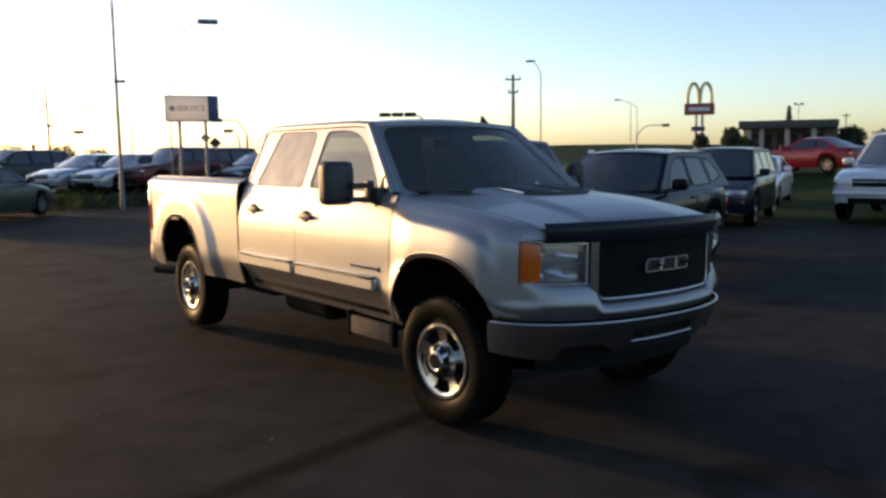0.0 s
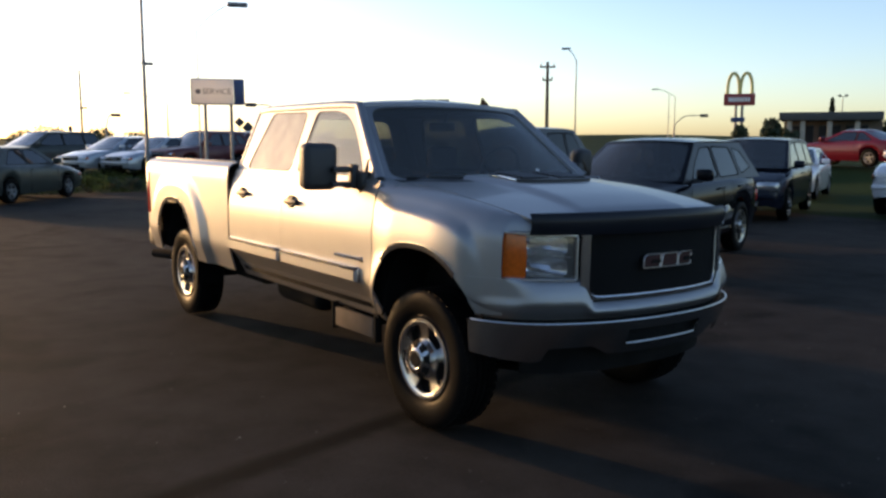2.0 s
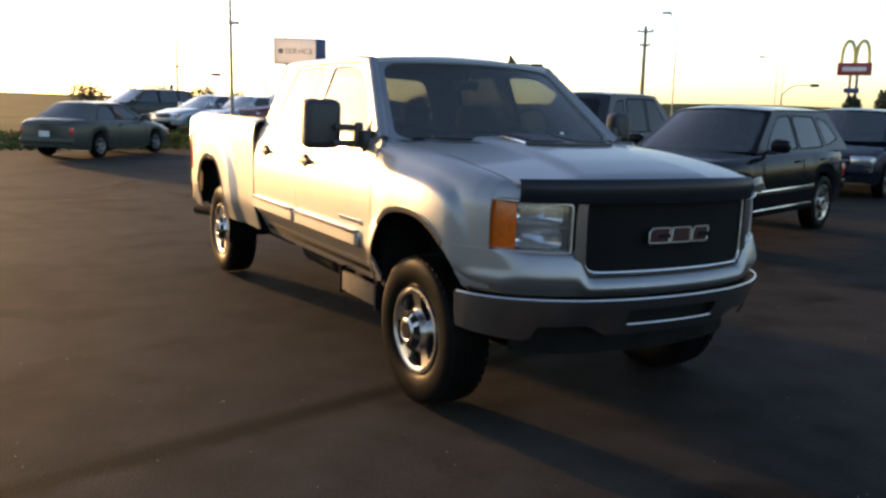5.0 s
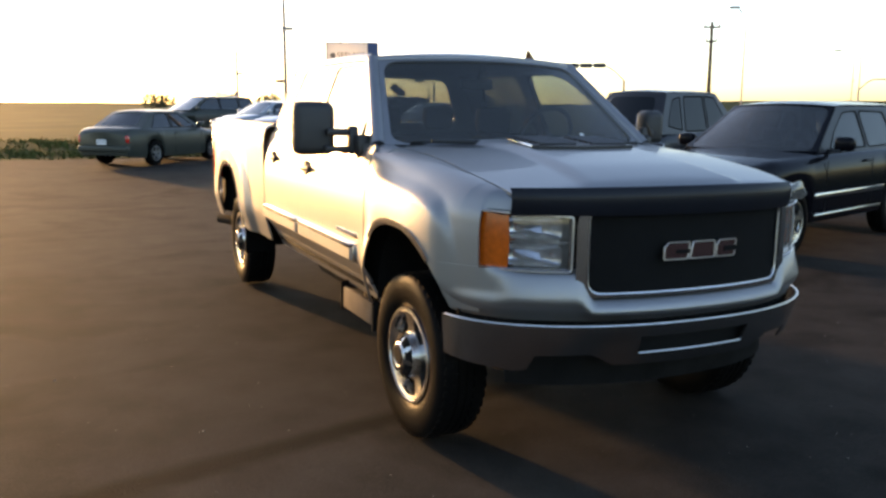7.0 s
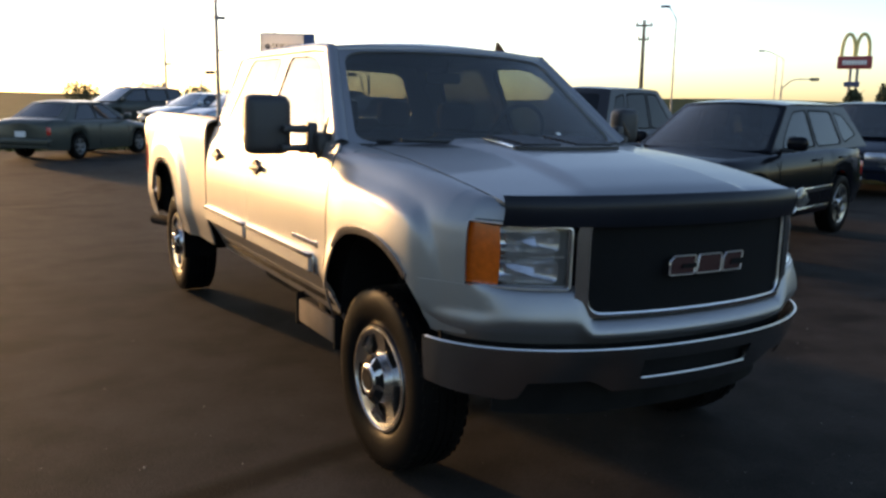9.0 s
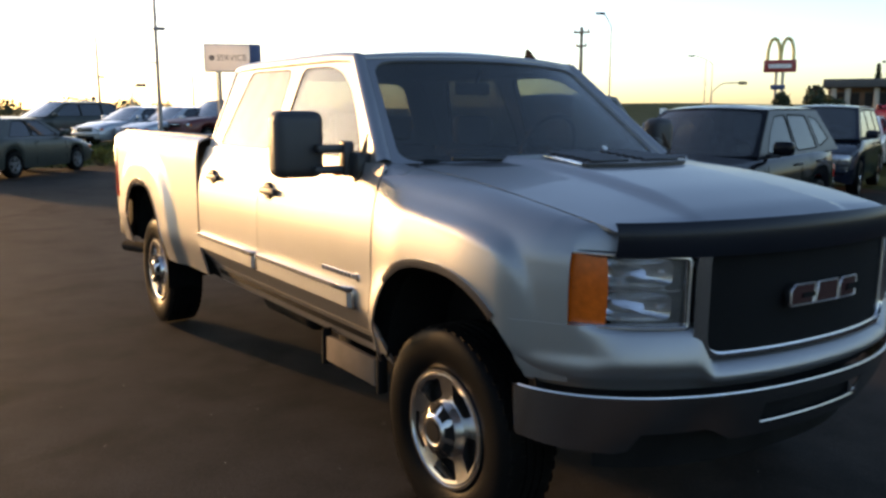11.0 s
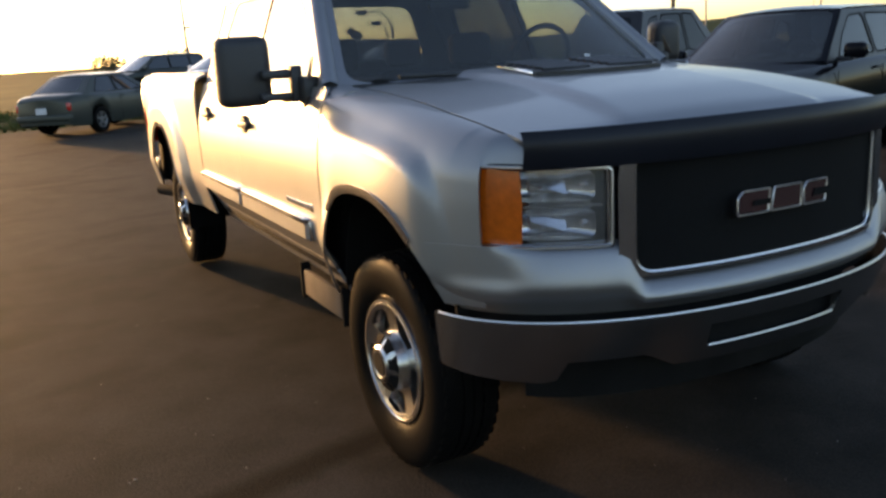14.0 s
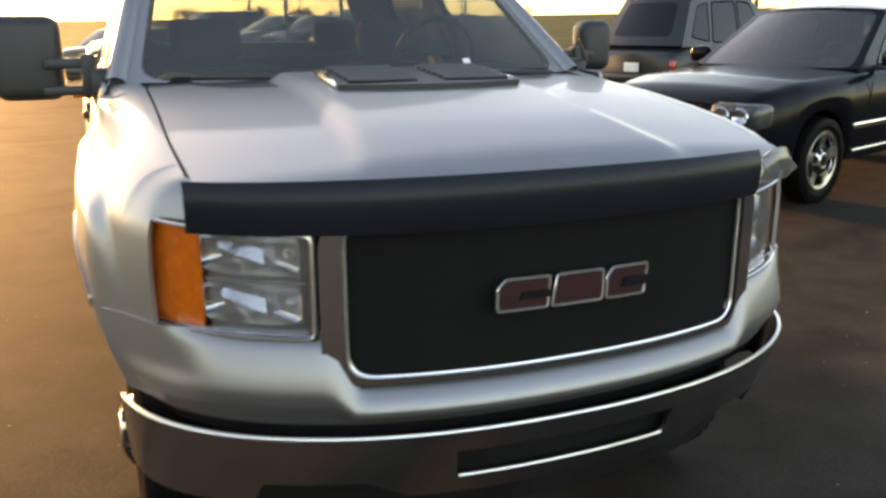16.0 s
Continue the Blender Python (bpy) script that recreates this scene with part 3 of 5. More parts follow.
def fender_point(x, s):
    """The front fender's skin from the arch up and over to the bonnet's seam."""
    zb, zt = arch_z(x, 0.57 if x < 0.06 else 0.755), seam_z(x)
    curl = soft(x, (-0.45, -0.22, 0.12), (0.045, 0.105, 0.15))
    zc = max(zt - curl, zb + 0.02)
    if s < 0.5:
        z = zb + (zc - zb) * s / 0.5
        return (x, truck_y(x, z), z)
    a = (s - 0.5) / 0.5 * math.pi / 2
    y0, y1 = truck_base(x, zc), hood_half(x)
    z = zc + (zt - zc) * math.sin(a) ** 1.08
    return (x, y1 + (y0 - y1) * math.cos(a) ** 0.92 + flare(x, z), z)


def hood_z(x, y):
    w = hood_half(x)
    k = abs(y) / w
    edge = soft(x, (-0.30, 0.10, 0.45, 0.80), (0.39, 0.345, 0.365, 0.42))
    return seam_z(x) + 0.028 * (1 - k * k) + 0.024 * (1 - ease(edge - 0.02, edge + 0.045, abs(y))) * ease(0.95, 0.45, x) - 0.05 * ease(0.66, 0.84, x) ** 2


def plan(t, d=0.0):
    """t from -1 (right) to 1 (left); d: metres inside the bumper's face."""
    a = t * math.pi / 2
    c, s = max(0.0, math.cos(a)) ** 0.909, abs(math.sin(a)) ** 0.909 * (1 if t > 0 else -1)
    return 0.40 + (0.585 - d) * c, (0.965 - d) * s


def t_of(y, d=0.0):
    return math.asin(min(1, (abs(y) / (0.965 - d)) ** 1.1)) * 2 / math.pi * (1 if y > 0 else -1)


def front(y, z, d):
    x, yy = plan(t_of(y, d), d)
    return Vector((x, yy, z))


G = 0.003
for sg in (-1, 1):
    # the fender and its nose above the lamp, welded into one skin
    skin = grid(lambda x, s: (x, sg * fender_point(x, s)[1], fender_point(x, s)[2]), arch_columns(-0.425, FENDER_FRONT, 34), FENDER_ROWS)
    rim = [Vector(fender_point(FENDER_FRONT, s)) for s in FENDER_ROWS]
    rim = [p for p in rim if p.z > 1.166]

    def nose(u, p):
        y = 0.866 - 0.312 * u
        a = front(y, 1.168, 0.062)
        a.x = max(a.x, FENDER_FRONT)
        yb = 0.786 - 0.23 * u
        b = Vector((FENDER_FRONT + (0.86 - 0.145 * (yb / 0.771) ** 2 - FENDER_FRONT) * ease(0.0, 0.5, u), yb, 0))
        b.z = hood_z(b.x, min(b.y, hood_half(b.x))) + 0.001
        t = (p.z - rim[0].z) / (rim[-1].z - rim[0].z)
        g = math.asin(0.5 + 0.5 * t)
        q = b + (a - b) * math.cos(g) / math.cos(radians(30))
        q.z = a.z + (b.z - a.z) * t
        q += (p - q) * (1 - ease(0.0, 0.45, u))
        return (q.x, sg * q.y, q.z)
    grid(nose, [k / 20 for k in range(21)], rim, skin)
    bmesh.ops.remove_doubles(skin, verts=skin.verts, dist=2e-4)
    bend = [v for v in skin.verts if v.co.x > 0.54 and v.co.z > 1.175 and abs(v.co.y) > 0.62 and not v.is_boundary]
    for _ in range(14):
        bmesh.ops.smooth_vert(skin, verts=bend, factor=0.5, use_axis_x=True, use_axis_y=True, use_axis_z=True)
    bmesh.ops.recalc_face_normals(skin, faces=skin.faces)
    part("front_fender", skin, SILVER, TRUCK, solid=0.010, angle=50)
    part("rocker_panel", truck_side(sg, -2.635, -0.431, lambda x: 0.661, 0.550), SILVER, TRUCK, "silver sill panel under the doors", solid=0.014)
    part("sill_gap", box(2.18, 0.012, 0.05, (-1.53, sg * 0.885, 0.665)), CHASSIS, TRUCK)
    for nm, x0, x1 in (("front_door", -1.665 + G, -0.431), ("rear_door", -2.635, -1.665 - G)):
        door = part(nm, truck_side(sg, x0, x1, lambda x: 1.395, 0.668), SILVER, TRUCK, solid=0.014)
        hx, hz = (-1.50, 1.205) if nm == "front_door" else (-2.36, 1.222)
        hy = sg * (truck_y(hx, hz) + 0.022)
        bm = box(0.19, 0.030, 0.036, (hx, hy, hz), 0.012)
        rod((hx - 0.02, sg * (truck_y(hx, hz) - 0.01), hz + 0.002), (hx - 0.02, hy, hz + 0.002), 0.044, n=18, bm=bm)
        part("door_handle", bm, BLACK, door, "black pull handle")
        m0, m1 = (-1.645, -0.575) if nm == "front_door" else (-2.615, -1.69)
        MX = [m0 + (m1 - m0) * q for q in (0, 0.2, 0.4, 0.6, 0.8, 0.96, 1)]

        def mould(d0, d1):
            prof = ((0.764, 0.0), (0.769, d0), (0.774, d0 + 0.004), (0.846, d1), (0.853, 0.0))
            return grid(lambda x, i: (x, sg * (0.983 + prof[i][1] * (1 if x < m1 - 0.01 else 0.05)), prof[i][0]), MX, range(5))
        mo = part("side_moulding", mould(0.020, 0.025), SILVER, door, solid=0.008, angle=15)
        part("moulding_end", box(0.010, 0.026, 0.086, (m1 + 0.001, sg * 0.992, 0.810), 0.004), BUMPER, mo, "dull metal end cap")
        prof = ((0.836, 0.026), (0.843, 0.033), (0.857, 0.032), (0.863, 0.010))
        part("chrome_strip", grid(lambda x, i: (x, sg * (0.983 + prof[i][1] * (1 if x < m1 - 0.01 else 0.05)), prof[i][0]), MX, range(4)), CHROME, mo, "thin bright strip", solid=0.004)
        if nm == "front_door":
            bm = bmesh.new()
            for k in range(9):
                box(0.026, 0.008, 0.026, (-0.87 + k * 0.036, sg * (truck_y(-0.7, 0.91) + 0.006), 0.912), 0.003, 1, bm=bm)
            box(0.036, 0.008, 0.036, (-0.545, sg * (truck_y(-0.6, 0.91) + 0.006), 0.912), 0.003, 1, bm=bm)
            part("badge", bm, CHROME, door, "row of small bright badge letters as bars")
    part("bed_side", truck_side(sg, -4.77, -2.665, lambda x: 1.445, 0.575, 0.07, lambda x: 0.90, 70), SILVER, TRUCK, solid=0.012)
    part("bed_inner_wall", box(2.10, 0.03, 0.55, (-3.73, sg * 0.80, 1.15), 0.01), BLACK, TRUCK)
    part("bed_rail", box(2.10, 0.12, 0.03, (-3.73, sg * 0.845, 1.446), 0.012), BLACK, TRUCK, "black plastic rail cap")
    part("tail_lamp", box(0.10, 0.13, 0.44, (-4.735, sg * 0.94, 1.12), 0.03), REDLENS, TRUCK, "tall red tail lamp")
    # bright trims on the wheel arches
    for (xc, hw, top), (a0, a1) in zip(ARCHES, ((50, 128), (14, 150))):
        def trim(k, j):
            a = radians(a0 + (a1 - a0) * k / 24)
            c, s = math.cos(a), math.sin(a)
            x = xc + hw * (abs(c) ** 0.8) * (1 if c > 0 else -1)
            z = 0.42 + (top - 0.42) * s ** 0.8
            o = (-0.010, 0.006, 0.024)[j]
            x += o * c
            z += o * s
            return (x, sg * (truck_y(x, z) + (0.003, 0.011, 0.009)[j]), z)
        part("arch_trim", grid(trim, range(25), range(3)), CHROME, TRUCK, "bright metal trim, bent and peeling", solid=0.004)
    # towing mirror
    mw, my = (0.225, 1.155) if sg < 0 else (0.15, 1.10)
    mh, mz = (0.285, 1.468) if sg < 0 else (0.215, 1.485)
    mir = part("side_mirror", box(0.13, mw, mh, (-0.79, sg * my, mz), 0.045, 4), BLACK, TRUCK, "large black towing mirror on two arms")
    part("mirror_glass", box(0.006, mw - 0.04, mh - 0.05, (-0.857, sg * my, mz), 0.002, 1), CHROME, mir)
    bm = box(0.045, 0.17, 0.036, (-0.70, sg * (my - 0.135), 1.452), 0.010)
    box(0.045, 0.19, 0.034, (-0.70, sg * (my - 0.135), 1.362), 0.010, bm=bm)
    box(0.06, 0.05, 0.15, (-0.69, sg * 0.965, 1.41), 0.012, bm=bm)
    box(0.10, 0.08, 0.11, (-0.64, sg * 0.925, 1.385), 0.02, bm=bm)
    part("mirror_arm", bm, BLACK, mir)
    for zs, side in ((((-0.600, 1.440), (-0.555, 1.425), (-0.590, 1.525)), "sail_panel"), (((-0.665, 1.352), (-0.565, 1.362), (-0.625, 1.305)), "lower_tab")):
        part(side, panel(rounded(zs, 0.012, 3), [], lambda x, z: Vector((x, sg * (0.955 - 0.35 * max(0.0, z - 1.40)), z))), DUSTY, mir, "small dusty triangular cover", solid=0.008)
    part("mirror_marker", box(0.02, 0.05, 0.014, (-0.70, sg * 1.0, 1.343), 0.004, 1), AMBER, mir)
    wheel = add_wheel(TRUCK, 0.016, sg * 0.945, 0.408, 0.400, 0.250, 0.229, 5, sg, hub=0.036)
    pin = Vector((0.016, sg * 0.82, 0))
    wheel.matrix_basis = Matrix.Translation(pin) @ Matrix.Rotation(radians(1.5), 4, "Z") @ Matrix.Translation(-pin)
    add_wheel(TRUCK, -3.89, sg * 0.945, 0.412, 0.403, 0.250, 0.233, 5, sg, hub=0.020)
    # side step under the front door
    bm = box(0.48, 0.03, 0.125, (-0.80, sg * 0.890, 0.472), 0.008)
    part("side_step", bm, DUSTY, TRUCK, "short dusty metal step panel")
    for x in (-1.07, -0.53):
        part("step_bracket", box(0.022, 0.05, 0.18, (x, sg * 0.885, 0.475), 0.006), CHASSIS, TRUCK)
    part("mud_flap", box(0.015, 0.24, 0.30, (-3.44, sg * 0.86, 0.50), 0.004, 1), RUBBER, TRUCK)

part("chassis", box(5.3, 1.0, 0.22, (-2.2, 0, 0.55), 0.03), CHASSIS, TRUCK)
part("fuel_tank", box(1.35, 0.50, 0.34, (-2.15, 0.42, 0.48), 0.06), CHASSIS, TRUCK)
part("gearbox", box(1.30, 0.42, 0.36, (-1.0, -0.05, 0.46), 0.10), CHASSIS, TRUCK)
part("crossmember", box(0.16, 1.30, 0.16, (-1.35, 0, 0.38), 0.03), CHASSIS, TRUCK)
part("skid_plate", box(0.55, 1.00, 0.05, (0.30, 0, 0.36), 0.02, m=Matrix.Rotation(radians(-8), 4, "Y")), CHASSIS, TRUCK)
part("drive_shaft", rod((-1.6, 0.02, 0.42), (-3.75, 0.0, 0.42), 0.05, n=12), CHASSIS, TRUCK)
part("exhaust_silencer", box(0.80, 0.34, 0.24, (-2.2, -0.46, 0.44), 0.10, 4), CHASSIS, TRUCK)
part("cab_floor", box(2.2, 1.80, 0.42, (-1.53, 0, 0.79), 0.05), CHASSIS, TRUCK)
part("wheel_housing", box(1.12, 1.26, 0.62, (0.06, 0, 0.92), 0.08), CHASSIS, TRUCK)
part("wheel_housing", box(2.06, 1.34, 0.76, (-3.735, 0, 0.80), 0.04), CHASSIS, TRUCK)
for sg in (-1, 1):
    for xc, hw, top in ARCHES:
        part("wheel_liner", grid(lambda a, y: (xc + (hw + 0.012) * math.cos(a), sg * y, 0.44 + (top - 0.40) * max(0, math.sin(a)) ** 0.8), [math.pi * (k + 1) / 22 for k in range(21)], (0.62, 0.915)), CHASSIS, TRUCK, solid=0.008)
    part("bed_corner", box(0.30, 0.30, 0.42, (-4.585, sg * 0.78, 0.80), 0.03), CHASSIS, TRUCK)
part("spare_wheel", lathe([(0.05, -0.10), (0.33, -0.10), (0.37, -0.05), (0.37, 0.05), (0.33, 0.10), (0.05, 0.10)], 28), RUBBER, TRUCK).matrix_basis = pose(-4.42, 0, 0.60, 90)
part("axle", rod((0, -0.75, 0.40), (0, 0.75, 0.40), 0.06), CHASSIS, TRUCK)
bm = rod((-3.904, -0.75, 0.40), (-3.904, 0.75, 0.40), 0.07)
rod((-3.904, -0.001, 0.40), (-3.7, -0.001, 0.43), 0.17, bm=bm)
part("axle", bm, CHASSIS, TRUCK)
bm = box(2.10, 1.58, 0.04, (-3.73, 0, 1.185))
part("bed_floor", bm, BLACK, TRUCK)
part("bed_front_wall", box(0.03, 1.62, 0.55, (-2.70, 0, 1.16), 0.01), BLACK, TRUCK)
part("tailgate", box(0.06, 1.66, 0.56, (-4.755, 0, 1.14), 0.02), SILVER, TRUCK)
part("rear_bumper", box(0.22, 1.90, 0.20, (-4.84, 0, 0.66), 0.04), BLACK, TRUCK)
part("hitch", box(0.22, 0.10, 0.10, (-4.92, 0, 0.47), 0.01), CHASSIS, TRUCK)
part("exhaust_pipe", rod((-4.40, -0.86, 0.50), (-4.74, -0.95, 0.49), 0.045, n=14), CHASSIS, TRUCK)

greenhouse(TRUCK, SILVER, 1.385, 1.855, -0.52, -2.62, -1.01, -2.52, 0.872, 0.674,
           [[(-1.600, 1.405), (-0.685, 1.405), (-0.725, 1.475), (-0.835, 1.600), (-0.960, 1.720), (-1.090, 1.795), (-1.240, 1.824), (-1.53, 1.826)], [(-2.47, 1.405), (-1.70, 1.405), (-1.675, 1.826), (-2.25, 1.832)]],
           [SIDEGLASS, REARGLASS, BACKGLASS], bow=0.14, bow_r=0.03, crown=0.046, lean=-0.046, base=-0.024, round_edge=0.034)
seats(TRUCK, (-1.45, -2.38), 0.98, 1.40, 0.42, -0.62)
part("windscreen_sticker", box(0.004, 0.028, 0.055, (-0.452, 0.353, 1.434), 0.001, 1, m=Matrix.Rotation(radians(-46), 4, "Y")), material("sticker_white", (0.7, 0.7, 0.68), 0.6), TRUCK, "small white sticker")
part("rear_view_mirror", box(0.03, 0.22, 0.065, (-1.06, -0.03, 1.735), 0.015, 3), BLACK, TRUCK)
part("mirror_stem", rod((-1.03, -0.03, 1.76), (-0.985, -0.03, 1.83), 0.010, n=8), BLACK, TRUCK)
bm = bmesh.new()
box(0.11, 0.036, 0.018, (-1.0, 0.31, 1.885), 0.008, bm=bm)
own = bmesh.new()
v = [own.verts.new(q) for q in ((-1.045, 0.300, 1.89), (-0.955, 0.300, 1.89), (-0.955, 0.320, 1.89), (-1.045, 0.320, 1.89), (-1.040, 0.308, 1.952), (-1.022, 0.308, 1.952), (-1.022, 0.312, 1.952), (-1.040, 0.312, 1.952))]
for q in ((0, 1, 5, 4), (1, 2, 6, 5), (2, 3, 7, 6), (3, 0, 4, 7), (4, 5, 6, 7)):
    own.faces.new([v[i] for i in q])
part("roof_antenna", merge(bm, own), CHASSIS, TRUCK, "dark shark-fin aerial")

# bonnet with a black louvred intake
def hood_point(u, v):
    x = -0.30 + 1.16 * u
    w = hood_half(x) - 0.007
    y = w * v
    x -= (0.075 + 0.065 * u) * v * v
    return (x, y * hood_half(x) / hood_half(-0.30 + 1.16 * u), hood_z(x, y))


part("hood", grid(hood_point, [k / 28 for k in range(29)], [-1 + k / 36 for k in range(73)]), SILVER, TRUCK, solid=0.012)
intake = part("hood_intake", panel(dense(rounded([(-0.22, -0.25), (0.09, -0.30), (0.125, -0.15), (0.135, 0), (0.125, 0.15), (0.09, 0.30), (-0.22, 0.25)], 0.02), 0.05), [], lambda x, y: Vector((x, y, hood_z(x, y) + 0.010))), BLACK, TRUCK, "black louvred bonnet intake", solid=0.024)
for k in range(6):
    x = -0.175 + 0.048 * k
    for y in (-0.152, 0.152):
        part("louvre", box(0.026, 0.215, 0.012, (x, y, hood_z(x, y) + 0.026), 0.003, 1, m=Matrix.Rotation(radians(22), 4, "Y")), BLACK, intake)
for sg in (-1, 1):
    part("intake_end", box(0.25, 0.030, 0.014, (-0.06, sg * 0.288, hood_z(-0.1, 0.288) + 0.012), 0.005, 2, m=Matrix.Rotation(radians(6), 4, "Y")), CHROME, intake, "bright end strip")
part("cowl", grid(lambda v, u: (-0.44 + 0.14 * (1 - v * v) + 0.16 * u, 0.79 * v, 1.378 + 0.022 * (1 - v * v) - 0.012 * u), [-1 + k / 10 for k in range(21)], (0, 1)), BLACK, TRUCK, solid=0.02)
for sg in (-1, 1):
    def foot(x, b):
        d = -0.52 - x
        z = seam_z(x) - 0.003 + 0.48 * (d + math.sqrt(d * d + 0.0020))
        out = 0.900 - max(0.0, z - 1.385) * 0.48 + 0.006
        return (x, sg * (out - 0.10 * (1 - b)) - 0.024 * ease(1.36, 1.45, z), z - 0.020 * b ** 4)
    part("cowl_corner", grid(foot, [-0.66 + 0.34 * k / 16 for k in range(17)], [k / 6 for k in range(7)]), SILVER, TRUCK, solid=0.010)
for y0, y1 in ((0.62, 0.02), (-0.05, -0.66)):
    bm = rod((-0.30, y0, 1.405), (-0.33, y1, 1.418), 0.009)
    part("wiper", bm, BLACK, TRUCK)


# front end, wrapped round a curved plan
TS = [-0.93 + 1.86 * k / 108 for k in range(109)]


def fascia_top(t):
    y = abs(plan(t)[1])
    return 0.832 + (0.945 - 0.832) * ease(0.50, 0.565, y)


def fascia(t, v):
    z = 0.740 + (fascia_top(t) - 0.740) * v
    d = soft(v, (0, 0.10, 0.44, 0.52, 0.88, 1.0), (0.052, 0.043, 0.008, 0.010, 0.036, 0.068))
    x, y = plan(t, d)
    side = (truck_y(x, z) + 0.004) * (1 if t > 0 else -1)
    return (x, y + (side - y) * ease(0.56, 0.71, abs(t)) * ease(0.05, 0.6, v), z)


part("front_fascia", grid(fascia, TS, [k / 24 for k in range(25)]), SILVER, TRUCK, solid=0.012)
part("fascia_gap", grid(lambda t, z: (*plan(t, 0.074), z), TS, (0.700, 0.765)), CHASSIS, TRUCK, solid=0.01)


def bumper_map(t, z):
    d = float(np.interp(z, (0.50, 0.57, 0.645, 0.70, 0.728), (0.088, 0.052, 0.022, 0.006, 0.0)))
    x, y = plan(t, d * (1 - 0.8 * ease(0.55, 0.85, abs(t))))
    return Vector((x, y, z))


lo = [(-0.93, 0.552), (t_of(-0.86), 0.525), (t_of(-0.80), 0.512), (t_of(-0.76), 0.522), (t_of(-0.72), 0.592), (t_of(-0.50), 0.600), (t_of(-0.40), 0.545), (0.0, 0.540)]
LOY, LOZ = [abs(plan(t)[1]) for t, _ in lo][::-1], [z for _, z in lo][::-1]
S0 = t_of(0.285)
BT = sorted({round(-0.93 + 1.86 * k / 90, 4) for k in range(91)} | {-S0, S0, -S0 - 0.004, S0 + 0.004})
BV = (0.0, 0.1, 0.2, 0.28, 0.42, 0.56, 0.70, 0.82, 0.93, 1.0)


def bumper_point(t, v):
    zl = float(np.interp(abs(plan(t)[1]), LOY, LOZ))
    return bumper_map(t, zl + (0.728 - zl) * v)


bm = grid(bumper_point, BT, BV)
holes = [f for f in bm.faces if abs(f.calc_center_median().y) < 0.284 and 0.590 < f.calc_center_median().z < 0.674]
bmesh.ops.delete(bm, geom=holes, context="FACES")
bumper = part("front_bumper", bm, BUMPER, TRUCK, "dull chrome front bumper with a dark air slot", solid=0.010)
part("bumper_lip", bead([(*plan(q * 0.984, -0.001), 0.726) for q in TS], 0.0046, False), TRIM, bumper, "bright upper lip")
part("slot_trim", bead([bumper_map(t, 0.596) + Vector((0.004, 0, 0)) for t in [t_of(-0.287) + (t_of(0.287) - t_of(-0.287)) * k / 14 for k in range(15)]], 0.0042, False), TRIM, bumper, "bright lower edge")
for q in (-0.93, 0.93):
    part("bumper_edge", bead([bumper_map(q, 0.725 - 0.165 * k / 8) + Vector((0, math.copysign(0.003, q), 0)) for k in range(9)], 0.0040, False), BUMPER, bumper, "rolled end edge")
part("slot_mesh", grid(lambda t, z: (*plan(t, 0.07), z), [t_of(-0.33) + (t_of(0.33) - t_of(-0.33)) * k / 10 for k in range(11)], (0.57, 0.69)), MESH, bumper, solid=0.01)
part("air_dam", grid(lambda t, z: (*plan(t, 0.16), z), [-0.7 + 1.4 * k / 24 for k in range(25)], (0.43, 0.48, 0.60)), CHASSIS, TRUCK, solid=0.012)

frame_out = dense(rounded([(-0.556, 0.838), (0.556, 0.838), (0.556, 1.205), (-0.556, 1.205)], 0.075, 6), 0.05)
frame_in = dense(rounded([(-0.508, 0.850), (0.508, 0.850), (0.508, 1.202), (-0.508, 1.202)], 0.06, 6), 0.05)
part("grille_surround", panel(frame_out, [frame_in], lambda y, z: front(y, z, 0.042)), CHROME, TRUCK, "chrome frame round the grille", solid=0.035)
part("grille_bead", bead([front(y, z, 0.040) for y, z in dense(frame_in, 0.03)], 0.005), TRIM, TRUCK, "thin bright bead inside the grille frame")
grille = part("grille", grid(lambda y, z: front(y, z, 0.055), [-0.51 + 1.02 * k / 20 for k in range(21)], (0.845, 0.95, 1.05, 1.20)), MESH, TRUCK, "plain black mesh grille", solid=0.01)

# emblem: three bright-edged red blocks
def emblem_block(pts, holes):
    plate = part("emblem_edge", panel(pts, [], lambda y, z: front(y, z, 0.030)), CHROME, grille, "bright raised edge", solid=0.014)
    part("emblem_bead", bead([front(y, z, 0.015) for y, z in pts], 0.0035, n=6), TRIM, grille, "thin bright outline")
    cy, cz = sum(p[0] for p in pts) / len(pts), sum(p[1] for p in pts) / len(pts)
    inner = [(cy + (p[0] - cy) * 0.91, cz + (p[1] - cz) * 0.87) for p in pts]
    part("emblem_face", panel(inner, [], lambda y, z: front(y, z, 0.017)), REDPLATE, grille, "dark red enamel", solid=0.006)
    for h in holes:
        part("emblem_bar", panel(h, [], lambda y, z: front(y, z, 0.012)), MESH, grille, solid=0.006)


Z0, Z1 = 0.986, 1.056
emblem_block(rounded([(-0.198, Z0), (-0.080, Z0), (-0.075, Z1), (-0.178, Z1), (-0.198, Z1 - 0.020)], 0.006, 2), [[(-0.147, 1.010), (-0.077, 1.010), (-0.077, 1.026), (-0.142, 1.026)]])
emblem_block(rounded([(-0.070, Z0), (0.058, Z0), (0.058, Z1), (-0.057, Z1)], 0.006, 2), [])
emblem_block(rounded([(0.069, Z0), (0.172, Z0), (0.179, Z1), (0.085, Z1), (0.069, Z1 - 0.020)], 0.006, 2), [[(0.107, 1.008), (0.181, 1.008), (0.181, 1.030), (0.112, 1.030)]])

